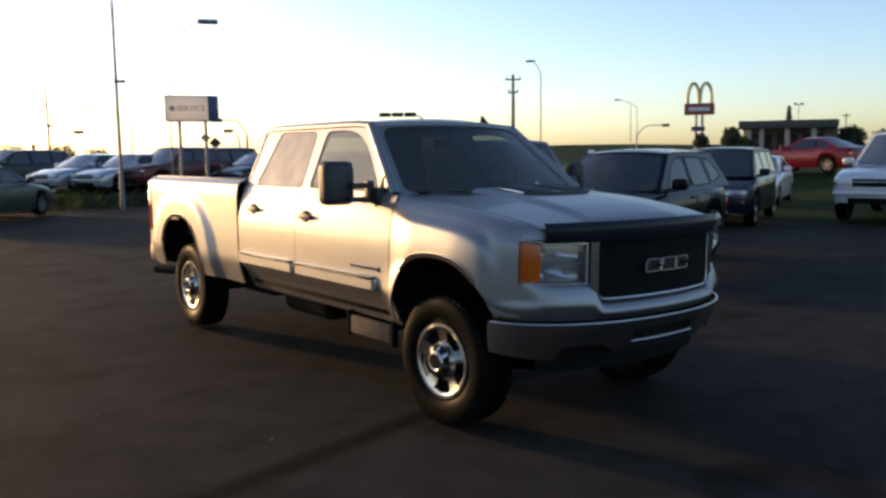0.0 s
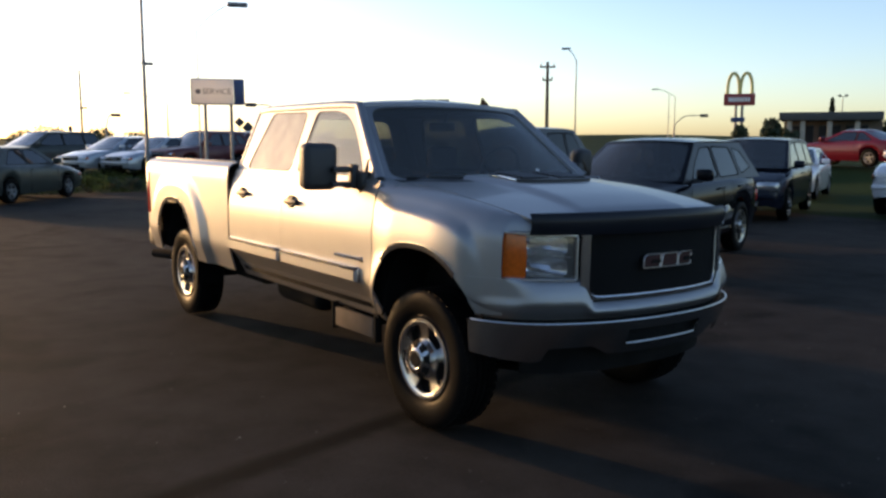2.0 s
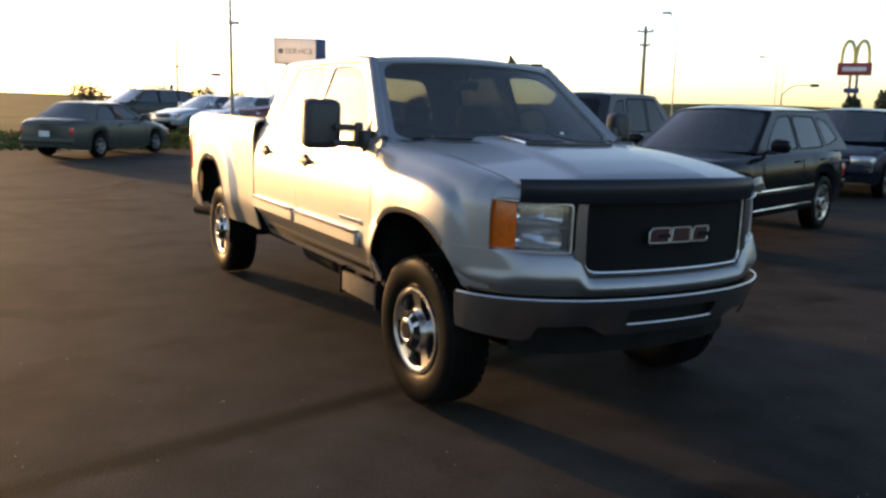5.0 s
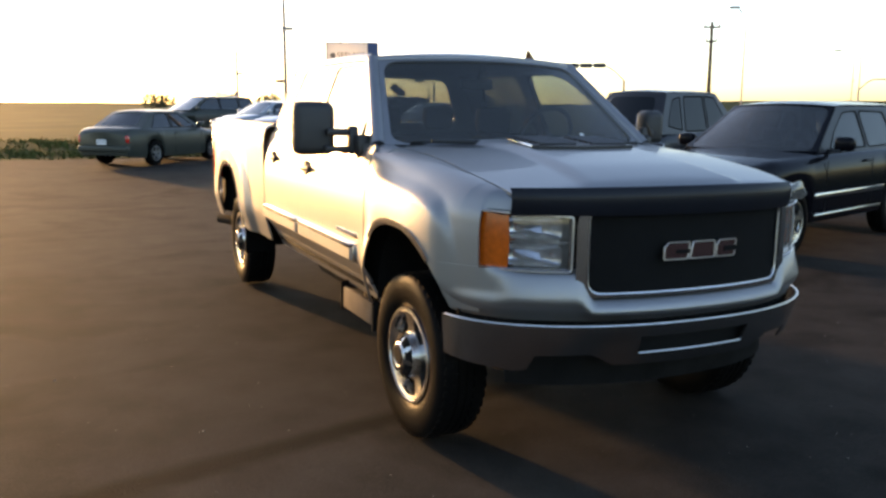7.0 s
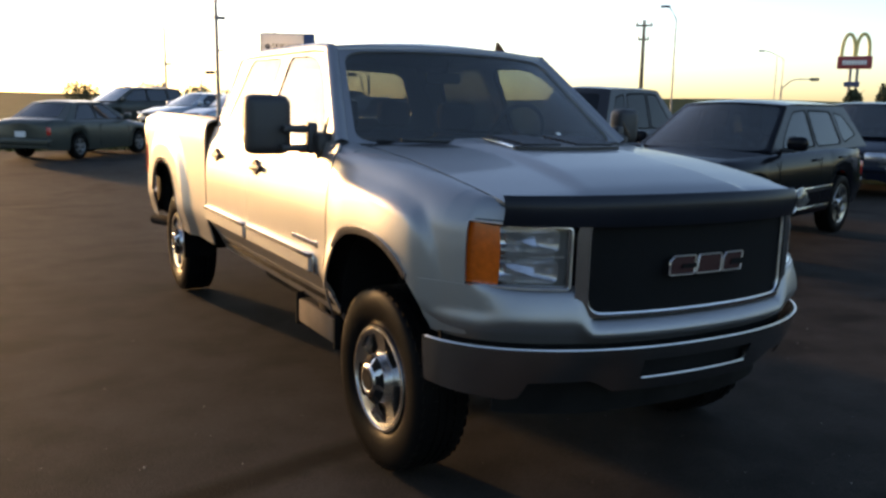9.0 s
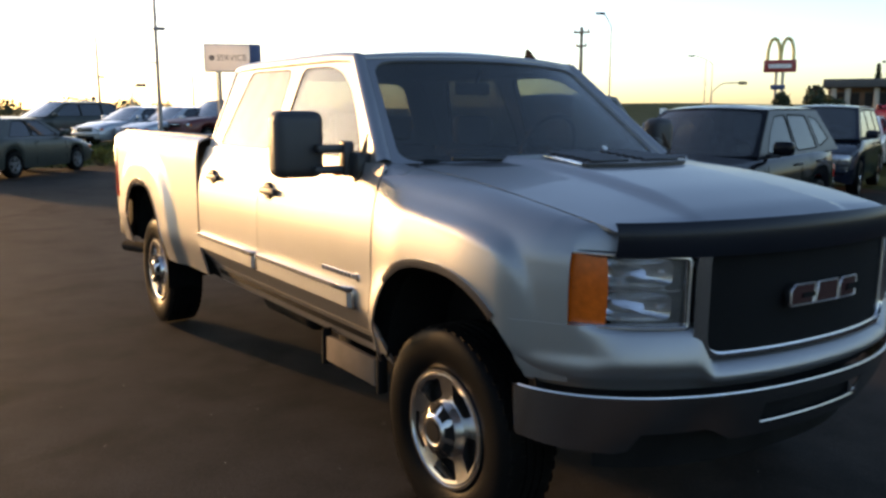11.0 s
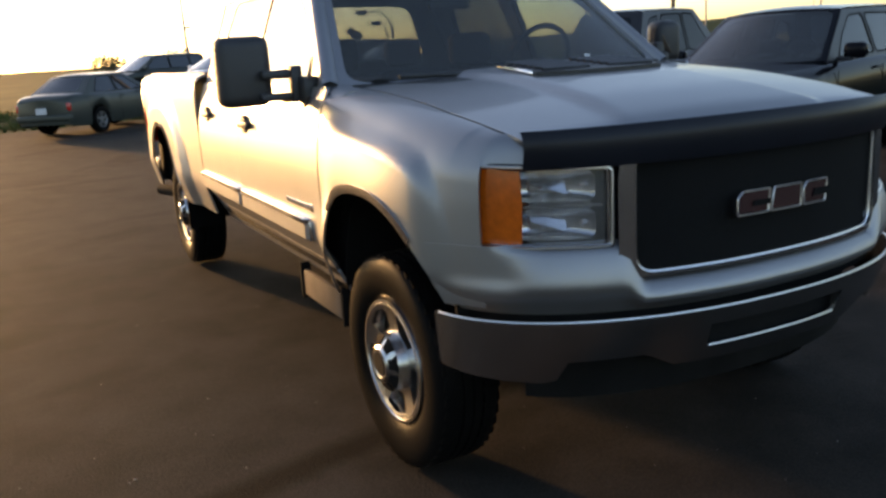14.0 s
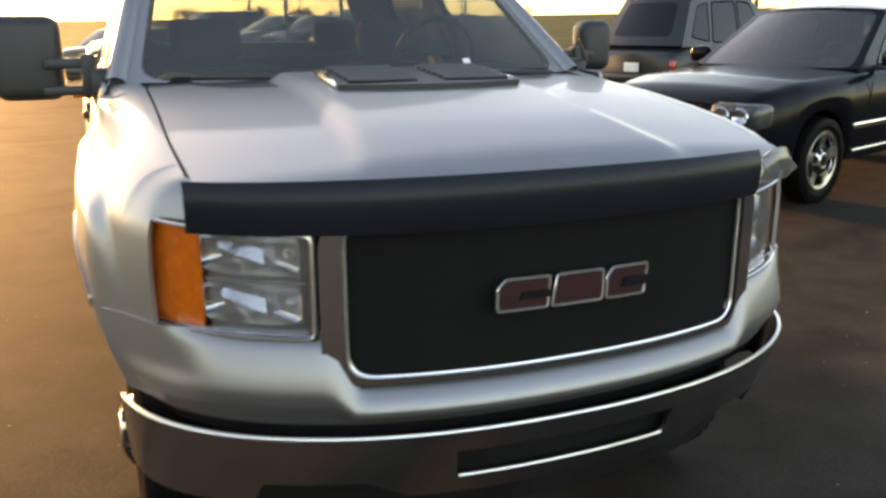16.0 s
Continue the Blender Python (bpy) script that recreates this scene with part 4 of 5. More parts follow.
# smoked stone guard along the bonnet's front edge
def guard(y, j):
    z, o = ((1.172, 0.0), (1.20, 0.010), (1.235, 0.013), (1.262, 0.008), (1.276, -0.002))[j]
    k = abs(y) / 0.80
    x, yy = plan(t_of(y, 0.0), 0.0)
    return (x - 0.022 * (1 - k ** 3) + o, y, z + 0.010 * (1 - k * k) * (1 if j > 1 else 0))


part("stone_guard", grid(guard, [-0.805 + 1.345 * k / 40 for k in range(41)], range(5)), DARKGLOSS, TRUCK, "smoked black acrylic stone guard", solid=0.006)
def guard_end(y, j):
    x, yy, z = guard(y, j)
    low = soft(y, (0.545, 0.62, 0.68, 0.725), (1.206, 1.200, 1.198, 1.214))
    high = soft(y, (0.545, 0.60, 0.65, 0.725), (1.262, 1.281, 1.278, 1.226))
    return (x + 0.010, y, low + (high - low) * j / 4)


part("stone_guard_end", grid(guard_end, [0.545 + 0.180 * k / 14 for k in range(15)], range(5)), glass("pale_acrylic", (0.42, 0.44, 0.46), dust=0.10, base=0.07), TRUCK, "clear broken end of the stone guard", solid=0.006)

# headlamps
for sg in (-1, 1):
    ys = [0.574 + (0.876 - 0.574) * k / 16 for k in range(17)]
    ta = 0.776 if sg < 0 else 0.838
    ztop = lambda y: 1.160 + 0.016 * ease(0.78, 0.876, y)
    zbot = lambda y: 0.945 + 0.004 * ease(0.78, 0.876, y)
    lamp = part("headlamp", grid(lambda y, v: front(sg * y, zbot(y) + (ztop(y) - zbot(y)) * v, 0.125), ys, (0, 0.5, 1)), LAMPBACK, TRUCK, "clear headlamp with amber corner", solid=0.01)
    part("lamp_lens", grid(lambda y, v: front(sg * y, zbot(y) + (ztop(y) - zbot(y)) * v, 0.062 - 0.006 * math.sin(math.pi * v)), [y for y in ys if y < ta + 0.005], (0, 0.25, 0.5, 0.75, 1)), CLEAR, lamp, solid=0.004)
    part("turn_lens", grid(lambda y, v: front(sg * y, zbot(y) + (ztop(y) - zbot(y)) * v, 0.062 - 0.006 * math.sin(math.pi * v)), [ta + (0.876 - ta) * k / 5 for k in range(6)], (0, 0.25, 0.5, 0.75, 1)), AMBER, lamp, "amber turn signal lens", solid=0.006)
    for nm, mt, e, g, d in (("lamp_rim", CHROME, 0.0, 0.007, 0.050), ("lamp_gasket", BLACK, -0.009, 0.010, 0.046)):
        o = dense(rounded([(0.570 + e, 0.938 + e), (0.882 - e, 0.942 + e), (0.882 - e, 1.178 - e), (0.570 + e, 1.164 - e)], 0.016, 4), 0.05)
        q = e + g
        h = dense(rounded([(0.570 + q, 0.938 + q), (0.882 - q, 0.942 + q), (0.882 - q, 1.181 - q), (0.570 + q, 1.165 - q)], 0.014, 4), 0.05)
        part(nm, panel(o, [h], lambda y, z: front(sg * y, z, d)), mt, lamp, solid=0.010)
        if nm == "lamp_rim":
            part("rim_bead", bead([front(sg * y, z, d - 0.012) for y, z in o], 0.0042, n=6), TRIM, lamp, "thin bright outline")
    part("lamp_divider", grid(lambda y, z: front(sg * y, z, 0.074), [y for y in ys if y < ta + 0.01], (1.051, 1.058)), LAMPBACK, lamp, solid=0.02)
    for zc in (0.997, 1.108):
        # a wide shallow bowl with a slanting facet
        def bowl(i, k):
            a, r = 2 * math.pi * k / 28, (1.0, 0.9, 0.6, 0.25)[i]
            ca, sa = math.cos(a), math.sin(a)
            return front(sg * (0.680 + 0.098 * r * (abs(ca) ** 0.4) * (1 if ca > 0 else -1)), zc + 0.046 * r * (abs(sa) ** 0.4) * (1 if sa > 0 else -1), 0.088 + (0.0, 0.012, 0.030, 0.036)[i])
        part("reflector", grid(bowl, range(4), range(29)), LAMPBACK, lamp)
        part("facet", grid(lambda u, v: front(sg * (0.735 - 0.085 * u), zc + 0.018 - 0.026 * u + (0.020 + 0.012 * u) * (v - 0.5), 0.096 + 0.010 * v), (0, 0.25, 0.5, 0.75, 1), (0, 1)), CHROME, lamp, solid=0.003)
        for yc in (0.70, 0.60):
            bm = bmesh.new()
            bmesh.ops.create_uvsphere(bm, u_segments=10, v_segments=6, radius=1, matrix=Matrix.Translation(front(sg * yc, zc, 0.112)) @ Matrix.Diagonal((0.020, 0.012, 0.012, 1)))
            part("bulb", bm, CHROME, lamp)
    # the panel behind lamp and grille
part("front_panel", grid(lambda y, z: front(y, z, 0.16), [-0.86 + 1.72 * k / 24 for k in range(25)], (0.60, 0.9, 1.19)), CHASSIS, TRUCK, solid=0.02)


# ---- other vehicles ----
def vehicle(name, label, category, mat, m, xf, xr, wb, w, tops, r=0.33, sill=0.26, belt=1.0, roof=1.45, cab=(0.0, 0.0, 0.0, 0.0), yt=0.58, windows=(), panes=None, trim=None,
            group="cars parked in the lot", near=False, lamp_z=0.68, rails=False, spokes=5, cladding=None):
    """A car in its own frame: x forward from the front axle; tops: (x, z) along the body's upper edge."""
    ob = root(name, label, category, group)
    ob.matrix_world = m
    xm, hl = (xf + xr) / 2, (xf - xr) / 2
    tx, tz = [p[0] for p in tops], [p[1] for p in tops]
    arches = ((0.0, r + 0.06, r * 2 + 0.06), (-wb, r + 0.06, r * 2 + 0.06))

    def half(x):
        return w * (1 - 0.16 * (abs(x - xm) / hl) ** 5)

    def bottom(x):
        z = sill + 0.06 * (abs(x - xm) / hl) ** 8
        for xc, hw, top in arches:
            u = abs(x - xc) / hw
            if u < 1:
                z = max(z, r * 0.7 + (top - r * 0.7) * (1 - u ** 2.3) ** (1 / 2.3))
        return z

    def section(x):
        y, zb, zt = half(x), bottom(x), float(np.interp(x, tx, tz))
        zs = zt - 0.07
        return [(y * 0.95, zb), (y * 0.99, zb + (zs - zb) * 0.2), (y, zb + (zs - zb) * 0.5), (y * 0.99, zb + (zs - zb) * 0.8), (y * 0.965, zs), (y * 0.92, zt - 0.02), (y * 0.84, zt), (y * 0.45, zt + 0.022), (0, zt + 0.03)]
    xs = {round(xr + (xf - xr) * k / 36, 4) for k in range(37)}
    for xc, hw, _ in arches:
        xs |= {round(xc + hw * math.cos(math.pi * k / 14), 4) for k in range(15)}
    xs = sorted(x for x in xs if xr <= x <= xf)

    def f(x, i):
        sec = section(x)
        y, z = sec[i] if i < 9 else sec[16 - i]
        return (x, y if i < 9 else -y, z)
    bm = grid(f, xs, range(17))
    for x, o in ((xf, 0.05), (xr, -0.04)):
        own = bmesh.new()
        loop = [own.verts.new(f(x, i)) for i in range(17)]
        mid = []
        zt, zb = f(x, 8)[2], f(x, 0)[2]
        for i in range(17):
            p = Vector(f(x, i))
            mid.append(own.verts.new((x + o, p.y * 0.9, zb + (p.z - zb) * 0.9 + 0.02)))
        for i in range(16):
            own.faces.new((loop[i], loop[i + 1], mid[i + 1], mid[i]))
        own.faces.new(mid)
        merge(bm, own)
    bmesh.ops.remove_doubles(bm, verts=bm.verts, dist=1e-4)
    bmesh.ops.recalc_face_normals(bm, faces=bm.faces)
    part("body", bm, mat, ob, solid=0.01)
    part("underbody", box(xf - xr - 0.5, w * 1.2, 0.35, (xm, 0, sill + 0.22), 0.05), CHASSIS, ob)
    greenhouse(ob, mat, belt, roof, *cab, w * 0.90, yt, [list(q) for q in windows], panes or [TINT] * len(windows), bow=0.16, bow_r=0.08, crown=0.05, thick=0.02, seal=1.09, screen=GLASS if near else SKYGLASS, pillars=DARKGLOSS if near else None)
    seats(ob, (cab[0] - 1.15, cab[0] - 2.0), belt - 0.38, belt + 0.02, w * 0.42, cab[0] - 0.2)
    for sg in (-1, 1):
        for x in (0.0, -wb):
            add_wheel(ob, x, sg * (w - 0.01), r, r, 0.22, r * (0.68 if near else 0.62), spokes, sg, detail=near, hub=0.0)
        hw = half(xf)
        k = 1.25 if near else 1.0
        lamp = part("headlamp", box(0.20 * k, 0.34 * k, 0.15 * k, (xf - 0.07, sg * (hw - 0.16), lamp_z), 0.05, 3), DARKGLOSS if near and category == "suv" else LAMPBACK, ob)
        if near and category == "suv":
            for yy in (0.08, 0.25):
                part("reflector", lathe([(0.072, -0.02), (0.066, -0.03), (0.04, 0.0), (0.015, 0.015), (0.001, 0.016)], 18), CHROME, lamp).matrix_basis = pose(xf + 0.075, sg * (hw - yy), lamp_z, 0, 0, 90)
        part("lamp_lens", box(0.225 * k, 0.355 * k, 0.165 * k, (xf - 0.052, sg * (hw - 0.155), lamp_z), 0.06, 3), CLEAR, lamp)
        part("turn_lens", box(0.14, 0.05, 0.09, (xf - 0.10, sg * (hw + 0.012), lamp_z), 0.02), AMBER, lamp)
        part("tail_lamp", box(0.10, 0.28, 0.20, (xr + 0.02, sg * (half(xr) - 0.12), float(np.interp(xr, tx, tz)) - 0.20), 0.03), REDLENS, ob)
        mb = cab[0] - 0.30
        mir = part("side_mirror", box(0.14, 0.22, 0.16, (mb, sg * (w + 0.08), belt + 0.09), 0.05, 3), cladding or mat, ob)
        part("mirror_stalk", box(0.06, 0.16, 0.04, (mb + 0.03, sg * (w - 0.02), belt + 0.01), 0.012), BLACK, mir)
        for dx in ([windows[0][0][0] - 0.04, windows[0][1][0] + 0.25] if windows else []):
            part("door_seam", box(0.008, 0.006, belt - sill - 0.16, (dx, sg * (w * 0.999), (belt + sill) / 2 - 0.02)), CHASSIS, ob)
        for dx in ([windows[0][0][0] + 0.10] + ([windows[1][0][0] + 0.16] if len(windows) > 1 else [])):
            part("door_handle", box(0.16, 0.03, 0.03, (dx, sg * (w + 0.005), belt - 0.12), 0.01), mat if not near else BLACK, ob)
        if trim:
            part("side_moulding", box(1.9, 0.025, 0.06, (-wb / 2, sg * (w + 0.004), sill + 0.30), 0.01), trim, ob)
            part("sill_moulding", box(1.8, 0.025, 0.035, (-wb / 2, sg * (w * 0.985 + 0.004), sill + 0.08), 0.01), trim, ob)
        if rails:
            part("roof_rail", box((cab[2] - cab[3]) * 0.9, 0.035, 0.035, ((cab[2] + cab[3]) / 2, sg * (yt - 0.05), roof + 0.075), 0.012), BLACK, ob)
    part("front_grille", box(0.06, w * 0.95, 0.16, (xf + 0.035, 0, lamp_z), 0.02), MESH, ob)
    part("grille_bar", box(0.03, w * 0.9, 0.02, (xf + 0.07, 0, lamp_z + 0.02), 0.006), CHROME if not cladding else cladding, ob)
    if near and category == "suv":
        for q in range(7):
            part("grille_slot", box(0.03, 0.055, 0.15, (xf + 0.060, (q - 3) * 0.105, lamp_z), 0.012, 2), CHASSIS, ob)
    part("lower_intake", box(0.06, w * 1.1, 0.11, (xf + 0.04, 0, sill + 0.13), 0.02), MESH, ob)
    part("front_bumper", box(0.16, w * 1.72, 0.10, (xf - 0.0, 0, sill + 0.26), 0.04, 3), cladding or mat, ob)
    part("rear_bumper", box(0.16, w * 1.72, 0.16, (xr - 0.0, 0, sill + 0.24), 0.04, 3), cladding or mat, ob)
    part("number_plate", box(0.01, 0.30, 0.15, (xr - 0.085, 0, sill + 0.42), 0.004, 1), material("plate_white", (0.6, 0.6, 0.6)), ob)
    return ob


def suv(name, label, mat, m, k=1.0, near=False, **kw):
    return vehicle(name, label, "suv", mat, m, 0.88, -3.85, 2.76, 0.92, [(-3.85, 0.98), (-3.5, 1.11), (-0.9, 1.09), (-0.7, 1.09), (0.3, 1.04), (0.75, 0.97), (0.88, 0.90)], r=0.37, sill=0.33, belt=1.10, roof=1.66 * k,
                   cab=(-0.62, -3.74, -1.42, -3.28), yt=0.64, near=near, lamp_z=0.80,
                   windows=[[(-1.90, 1.13), (-0.96, 1.13), (-1.20, 1.33), (-1.52, 1.58 * k), (-1.90, 1.60 * k)], [(-2.80, 1.14), (-2.00, 1.13), (-2.00, 1.60 * k), (-2.70, 1.585 * k)], [(-3.42, 1.24), (-2.93, 1.15), (-2.84, 1.58 * k), (-3.14, 1.53 * k)]], **kw)


def sedan(name, label, mat, m, near=False, **kw):
    return vehicle(name, label, "car", mat, m, 0.90, -3.78, 2.75, 0.88, [(-3.78, 0.92), (-3.6, 1.0), (-2.9, 1.0), (-0.6, 0.96), (0.3, 0.86), (0.75, 0.74), (0.90, 0.66)], r=0.32, sill=0.22, belt=0.97, roof=1.40,
                   cab=(-0.42, -3.25, -1.25, -2.55), yt=0.58, near=near, lamp_z=0.63,
                   windows=[[(-1.85, 0.99), (-0.80, 0.99), (-1.35, 1.35), (-1.80, 1.37)], [(-2.80, 0.99), (-1.93, 0.99), (-1.90, 1.37), (-2.42, 1.35)]], **kw)


def minivan(name, label, mat, m, near=False, **kw):
    return vehicle(name, label, "minivan", mat, m, 0.92, -4.0, 2.95, 0.96, [(-4.0, 1.02), (-3.7, 1.08), (-0.4, 1.05), (0.3, 0.95), (0.75, 0.82), (0.92, 0.72)], r=0.34, sill=0.26, belt=1.06, roof=1.64,
                   cab=(-0.10, -3.90, -1.15, -3.62), yt=0.68, near=near, lamp_z=0.72,
                   windows=[[(-1.75, 1.09), (-0.48, 1.09), (-1.15, 1.56), (-1.72, 1.59)], [(-2.85, 1.09), (-1.84, 1.09), (-1.82, 1.59), (-2.82, 1.59)], [(-3.72, 1.10), (-2.95, 1.09), (-2.92, 1.59), (-3.56, 1.57)]], **kw)


def coupe(name, label, mat, m, near=False, **kw):
    return vehicle(name, label, "car", mat, m, 0.92, -3.65, 2.72, 0.92, [(-3.65, 0.95), (-3.4, 1.02), (-2.7, 1.02), (-0.6, 0.95), (0.3, 0.86), (0.75, 0.76), (0.92, 0.66)], r=0.34, sill=0.22, belt=0.97, roof=1.36,
                   cab=(-0.45, -3.20, -1.35, -2.20), yt=0.56, near=near, lamp_z=0.66,
                   windows=[[(-2.05, 0.99), (-0.85, 0.99), (-1.45, 1.31), (-2.0, 1.32)], [(-2.75, 1.02), (-2.13, 0.99), (-2.08, 1.31), (-2.30, 1.28)]], **kw)


BLACKPAINT = paint("black_paint", (0.005, 0.005, 0.007), 0.0, 0.16, 0.03, 0.08)
NAVY = paint("dark_blue_paint", (0.006, 0.008, 0.015), 0.0, 0.18, 0.05, 0.15)
WHITE = paint("white_paint", (0.70, 0.70, 0.69), 0.0, 0.3)
RED = paint("red_paint", (0.11, 0.004, 0.012), 0.1, 0.25, 0.25, 0.3)
MAROON = paint("maroon_paint", (0.09, 0.018, 0.018), 0.1, 0.3, 0.2, 0.3)
GREYGREEN = paint("grey_green_paint", (0.045, 0.050, 0.043), 0.2, 0.3, 0.1, 0.3)
PALE = paint("pale_silver_paint", (0.33, 0.35, 0.37), 0.5, 0.32)
LIGHTSILVER = paint("light_silver_paint", (0.60, 0.60, 0.61), 0.25, 0.35)
DARKGREY = paint("dark_grey_paint", (0.022, 0.023, 0.027), 0.1, 0.25, 0.1, 0.3)

suv("suv", "black sport utility vehicle with chrome mouldings beside the pickup", BLACKPAINT, pose(-3.77, 4.37, 0, 0, 0, -72.3), near=True, trim=CHROME, k=0.965, panes=[SMOKE, SMOKE, SMOKE])
minivan("minivan", "dark blue family crossover with tinted windows in the row", NAVY, pose(-7.04, 11.93, 0, 0, 0, -66), near=True)
sedan("sedan", "white sedan parked behind the dark crossover", WHITE, pose(-10.1, 18.2, 0, 0, 0, -66))
coupe("coupe", "bright red two-door coupe on the raised grass bank", RED, pose(-15.6, 29.2, 0.66, 0, 0, 174))
suv("suv", "pale silver sport utility vehicle facing the lot", LIGHTSILVER, pose(-4.85, 15.4, 0, 0, 0, -78) @ Matrix.Scale(1.12, 4), k=1.06)
suv("suv", "silver crossover standing far behind the black one", material("bright_silver_paint", (0.55, 0.56, 0.57), 0.3, 0.5, 0.5), pose(-18.6, 27.0, land(-18.6, 27.0), 0, 0, 70), k=0.95)
suv("suv", "dark grey sport utility vehicle with red tail lamps", DARKGREY, pose(-11.07, 10.9, 0, 0, 0, 110), k=1.12, panes=[DARKPANE] * 3)
sedan("sedan", "dark grey-green sedan standing at the grass strip", GREYGREEN, pose(-22.75, 0.85, 0, 0, 0, 140))

HEAD = -62
hv = Vector((math.cos(radians(HEAD)), math.sin(radians(HEAD)), 0))
for fn, nm, lab, mt, az, dist in ((minivan, "minivan", "dark green minivan at the end of the row", GREYGREEN, 172.5, 40), (sedan, "sedan", "silver sedan in the row beyond the grass strip", PALE, 168.3, 35), (sedan, "sedan", "pale blue-silver sedan in the row beyond the grass", PALE, 167.1 - 1.3, 34),
                                 (suv, "suv", "maroon sport utility vehicle beyond the grass strip", MAROON, 163.3, 34), (minivan, "minivan", "maroon minivan in the row beyond the grass strip", MAROON, 160.4, 36.5),
                                 (sedan, "sedan", "dark sedan in the row beyond the grass strip", DARKGREY, 157.2, 35)):
    q = polar(az, dist) - hv * 0.9
    fn(nm, lab, mt, pose(q.x, q.y, land(q.x, q.y) + 0.01, 0, 0, HEAD), group="cars in the far row")


# ---- signs, poles, buildings ----
WHITEPLASTIC = material("white_sign_face", (0.90, 0.87, 0.82), 0.4)
BLUE = material("blue_sign_face", (0.03, 0.05, 0.13), 0.4)
STEEL = material("galvanised_steel", (0.20, 0.20, 0.20), 0.55, 0.6)
WOODPOLE = material("weathered_pole", (0.09, 0.065, 0.045), 0.9, bump=0.4)
SIGNRED = material("red_sign_face", (0.30, 0.03, 0.03), 0.4)
YELLOW = material("yellow_sign", (0.62, 0.50, 0.16), 0.4)
DARKSIGN = material("dark_lettering", (0.13, 0.12, 0.11), 0.5)


def sign_plastic():
    m = material("white_sign_plastic", (0.88, 0.86, 0.82), 0.4, spread=0.04)
    nt = m.node_tree
    out, p = nt.nodes["Material Output"], nt.nodes["Principled BSDF"]
    tr = nt.nodes.new("ShaderNodeBsdfTranslucent")
    tr.inputs[0].default_value = (0.90, 0.88, 0.84, 1)
    mix = nt.nodes.new("ShaderNodeMixShader")
    mix.inputs[0].default_value = 0.6
    nt.links.new(p.outputs[0], mix.inputs[1])
    nt.links.new(tr.outputs[0], mix.inputs[2])
    nt.links.new(mix.outputs[0], out.inputs[0])
    return m


def text(words, size, at, m, mat, parent):
    c = bpy.data.curves.new("lettering", "FONT")
    c.body, c.size, c.extrude, c.align_x, c.align_y = words, size, 0.006, "CENTER", "CENTER"
    c.materials.append(mat)
    ob = new("lettering", c)
    ob.parent = parent
    ob.matrix_basis = Matrix.Translation(at) @ m
    return ob


def service_sign():
    d = 26.0
    a, b = polar(160.75, d), polar(157.5, d)
    mid = (a + b) / 2
    wide = (a - b).length
    z0, z1 = up(2.26, d), up(3.80, d)
    s = root("service_sign", "white and blue service sign board on two steel posts", "sign")
    ang = math.degrees(math.atan2((b - a).y, (b - a).x))
    s.matrix_world = pose(mid.x, mid.y, land(mid.x, mid.y), 0, 0, ang)
    h, zc = z1 - z0, (z0 + z1) / 2 - land(mid.x, mid.y)
    part("board", box(wide * 0.80, 0.22, h, (-wide * 0.10, 0, zc), 0.015), sign_plastic(), s)
    part("end_panel", box(wide * 0.20, 0.22, h, (wide * 0.405, 0, zc), 0.015), BLUE, s, "dark blue end panel")
    bm = bmesh.new()
    for sz in (-1, 1):
        box(wide * 1.012, 0.20, 0.035, (0.0, 0.01, zc + sz * (h / 2 + 0.012)), 0.006, bm=bm)
        box(0.030, 0.20, h, (sz * wide * 0.508, 0.01, zc), 0.006, bm=bm)
    part("board_frame", bm, STEEL, s)
    text("SERVICE", 0.225, (-wide * 0.02, -0.122, zc), Matrix.Rotation(radians(90), 4, "X"), DARKSIGN, s)
    part("emblem", lathe([(0.075, -0.13), (0.075, -0.115), (0.01, -0.115)], 16, (-wide * 0.375, 0, zc)), DARKSIGN, s, "round dark emblem")
    for x in (-wide * 0.25, wide * 0.25):
        part("post", rod((x, 0, -0.1), (x, 0, zc - h / 2), 0.05, n=12), STEEL, s)


service_sign()


def arch_sign():
    d = 107.0
    s = root("restaurant_sign", "tall pole sign with two yellow arches over a red panel", "sign")
    c = polar(125.65, d)
    s.matrix_world = pose(c.x, c.y, 0, 0, 0, 125.65 - 90)
    w = d * math.tan(radians(1.88))
    z0, z1, zt = up(2.23, d), up(2.97, d), up(4.25, d)
    part("panel", box(w, 0.4, z1 - z0, (0, 0, (z0 + z1) / 2), 0.05), SIGNRED, s)
    for k in range(8):
        part("lettering_bar", box(w * 0.065, 0.02, (z1 - z0) * 0.35, (-w * 0.31 + k * w * 0.088, -0.215, (z0 + z1) / 2), 0.01, 1), WHITEPLASTIC, s)
    for sx in (-1, 1):
        bm = bmesh.new()
        pts = []
        for k in range(17):
            a = math.pi * k / 16
            pts.append(Vector((sx * w * 0.205 + w * 0.19 * math.cos(a), 0, z1 + (zt - z1) * math.sin(a) ** 0.75)))
        bm = grid(lambda i, a: pts[i] + 0.19 * (Vector((0, 1, 0)) * math.cos(a) + ((pts[min(16, i + 1)] - pts[max(0, i - 1)]).normalized().cross(Vector((0, 1, 0)))) * math.sin(a)), range(17), [2 * math.pi * k / 8 for k in range(9)])
        part("arch", bm, YELLOW, s, "yellow arch")
    for x in (-0.35, 0.35):
        part("post", rod((x, 0, -0.5), (x, 0, z0), 0.16, n=12), STEEL, s)
    part("small_panel", box(w * 0.45, 0.3, 0.55, (-0.1, -0.2, up(1.33, d)), 0.04), BLUE, s)


arch_sign()


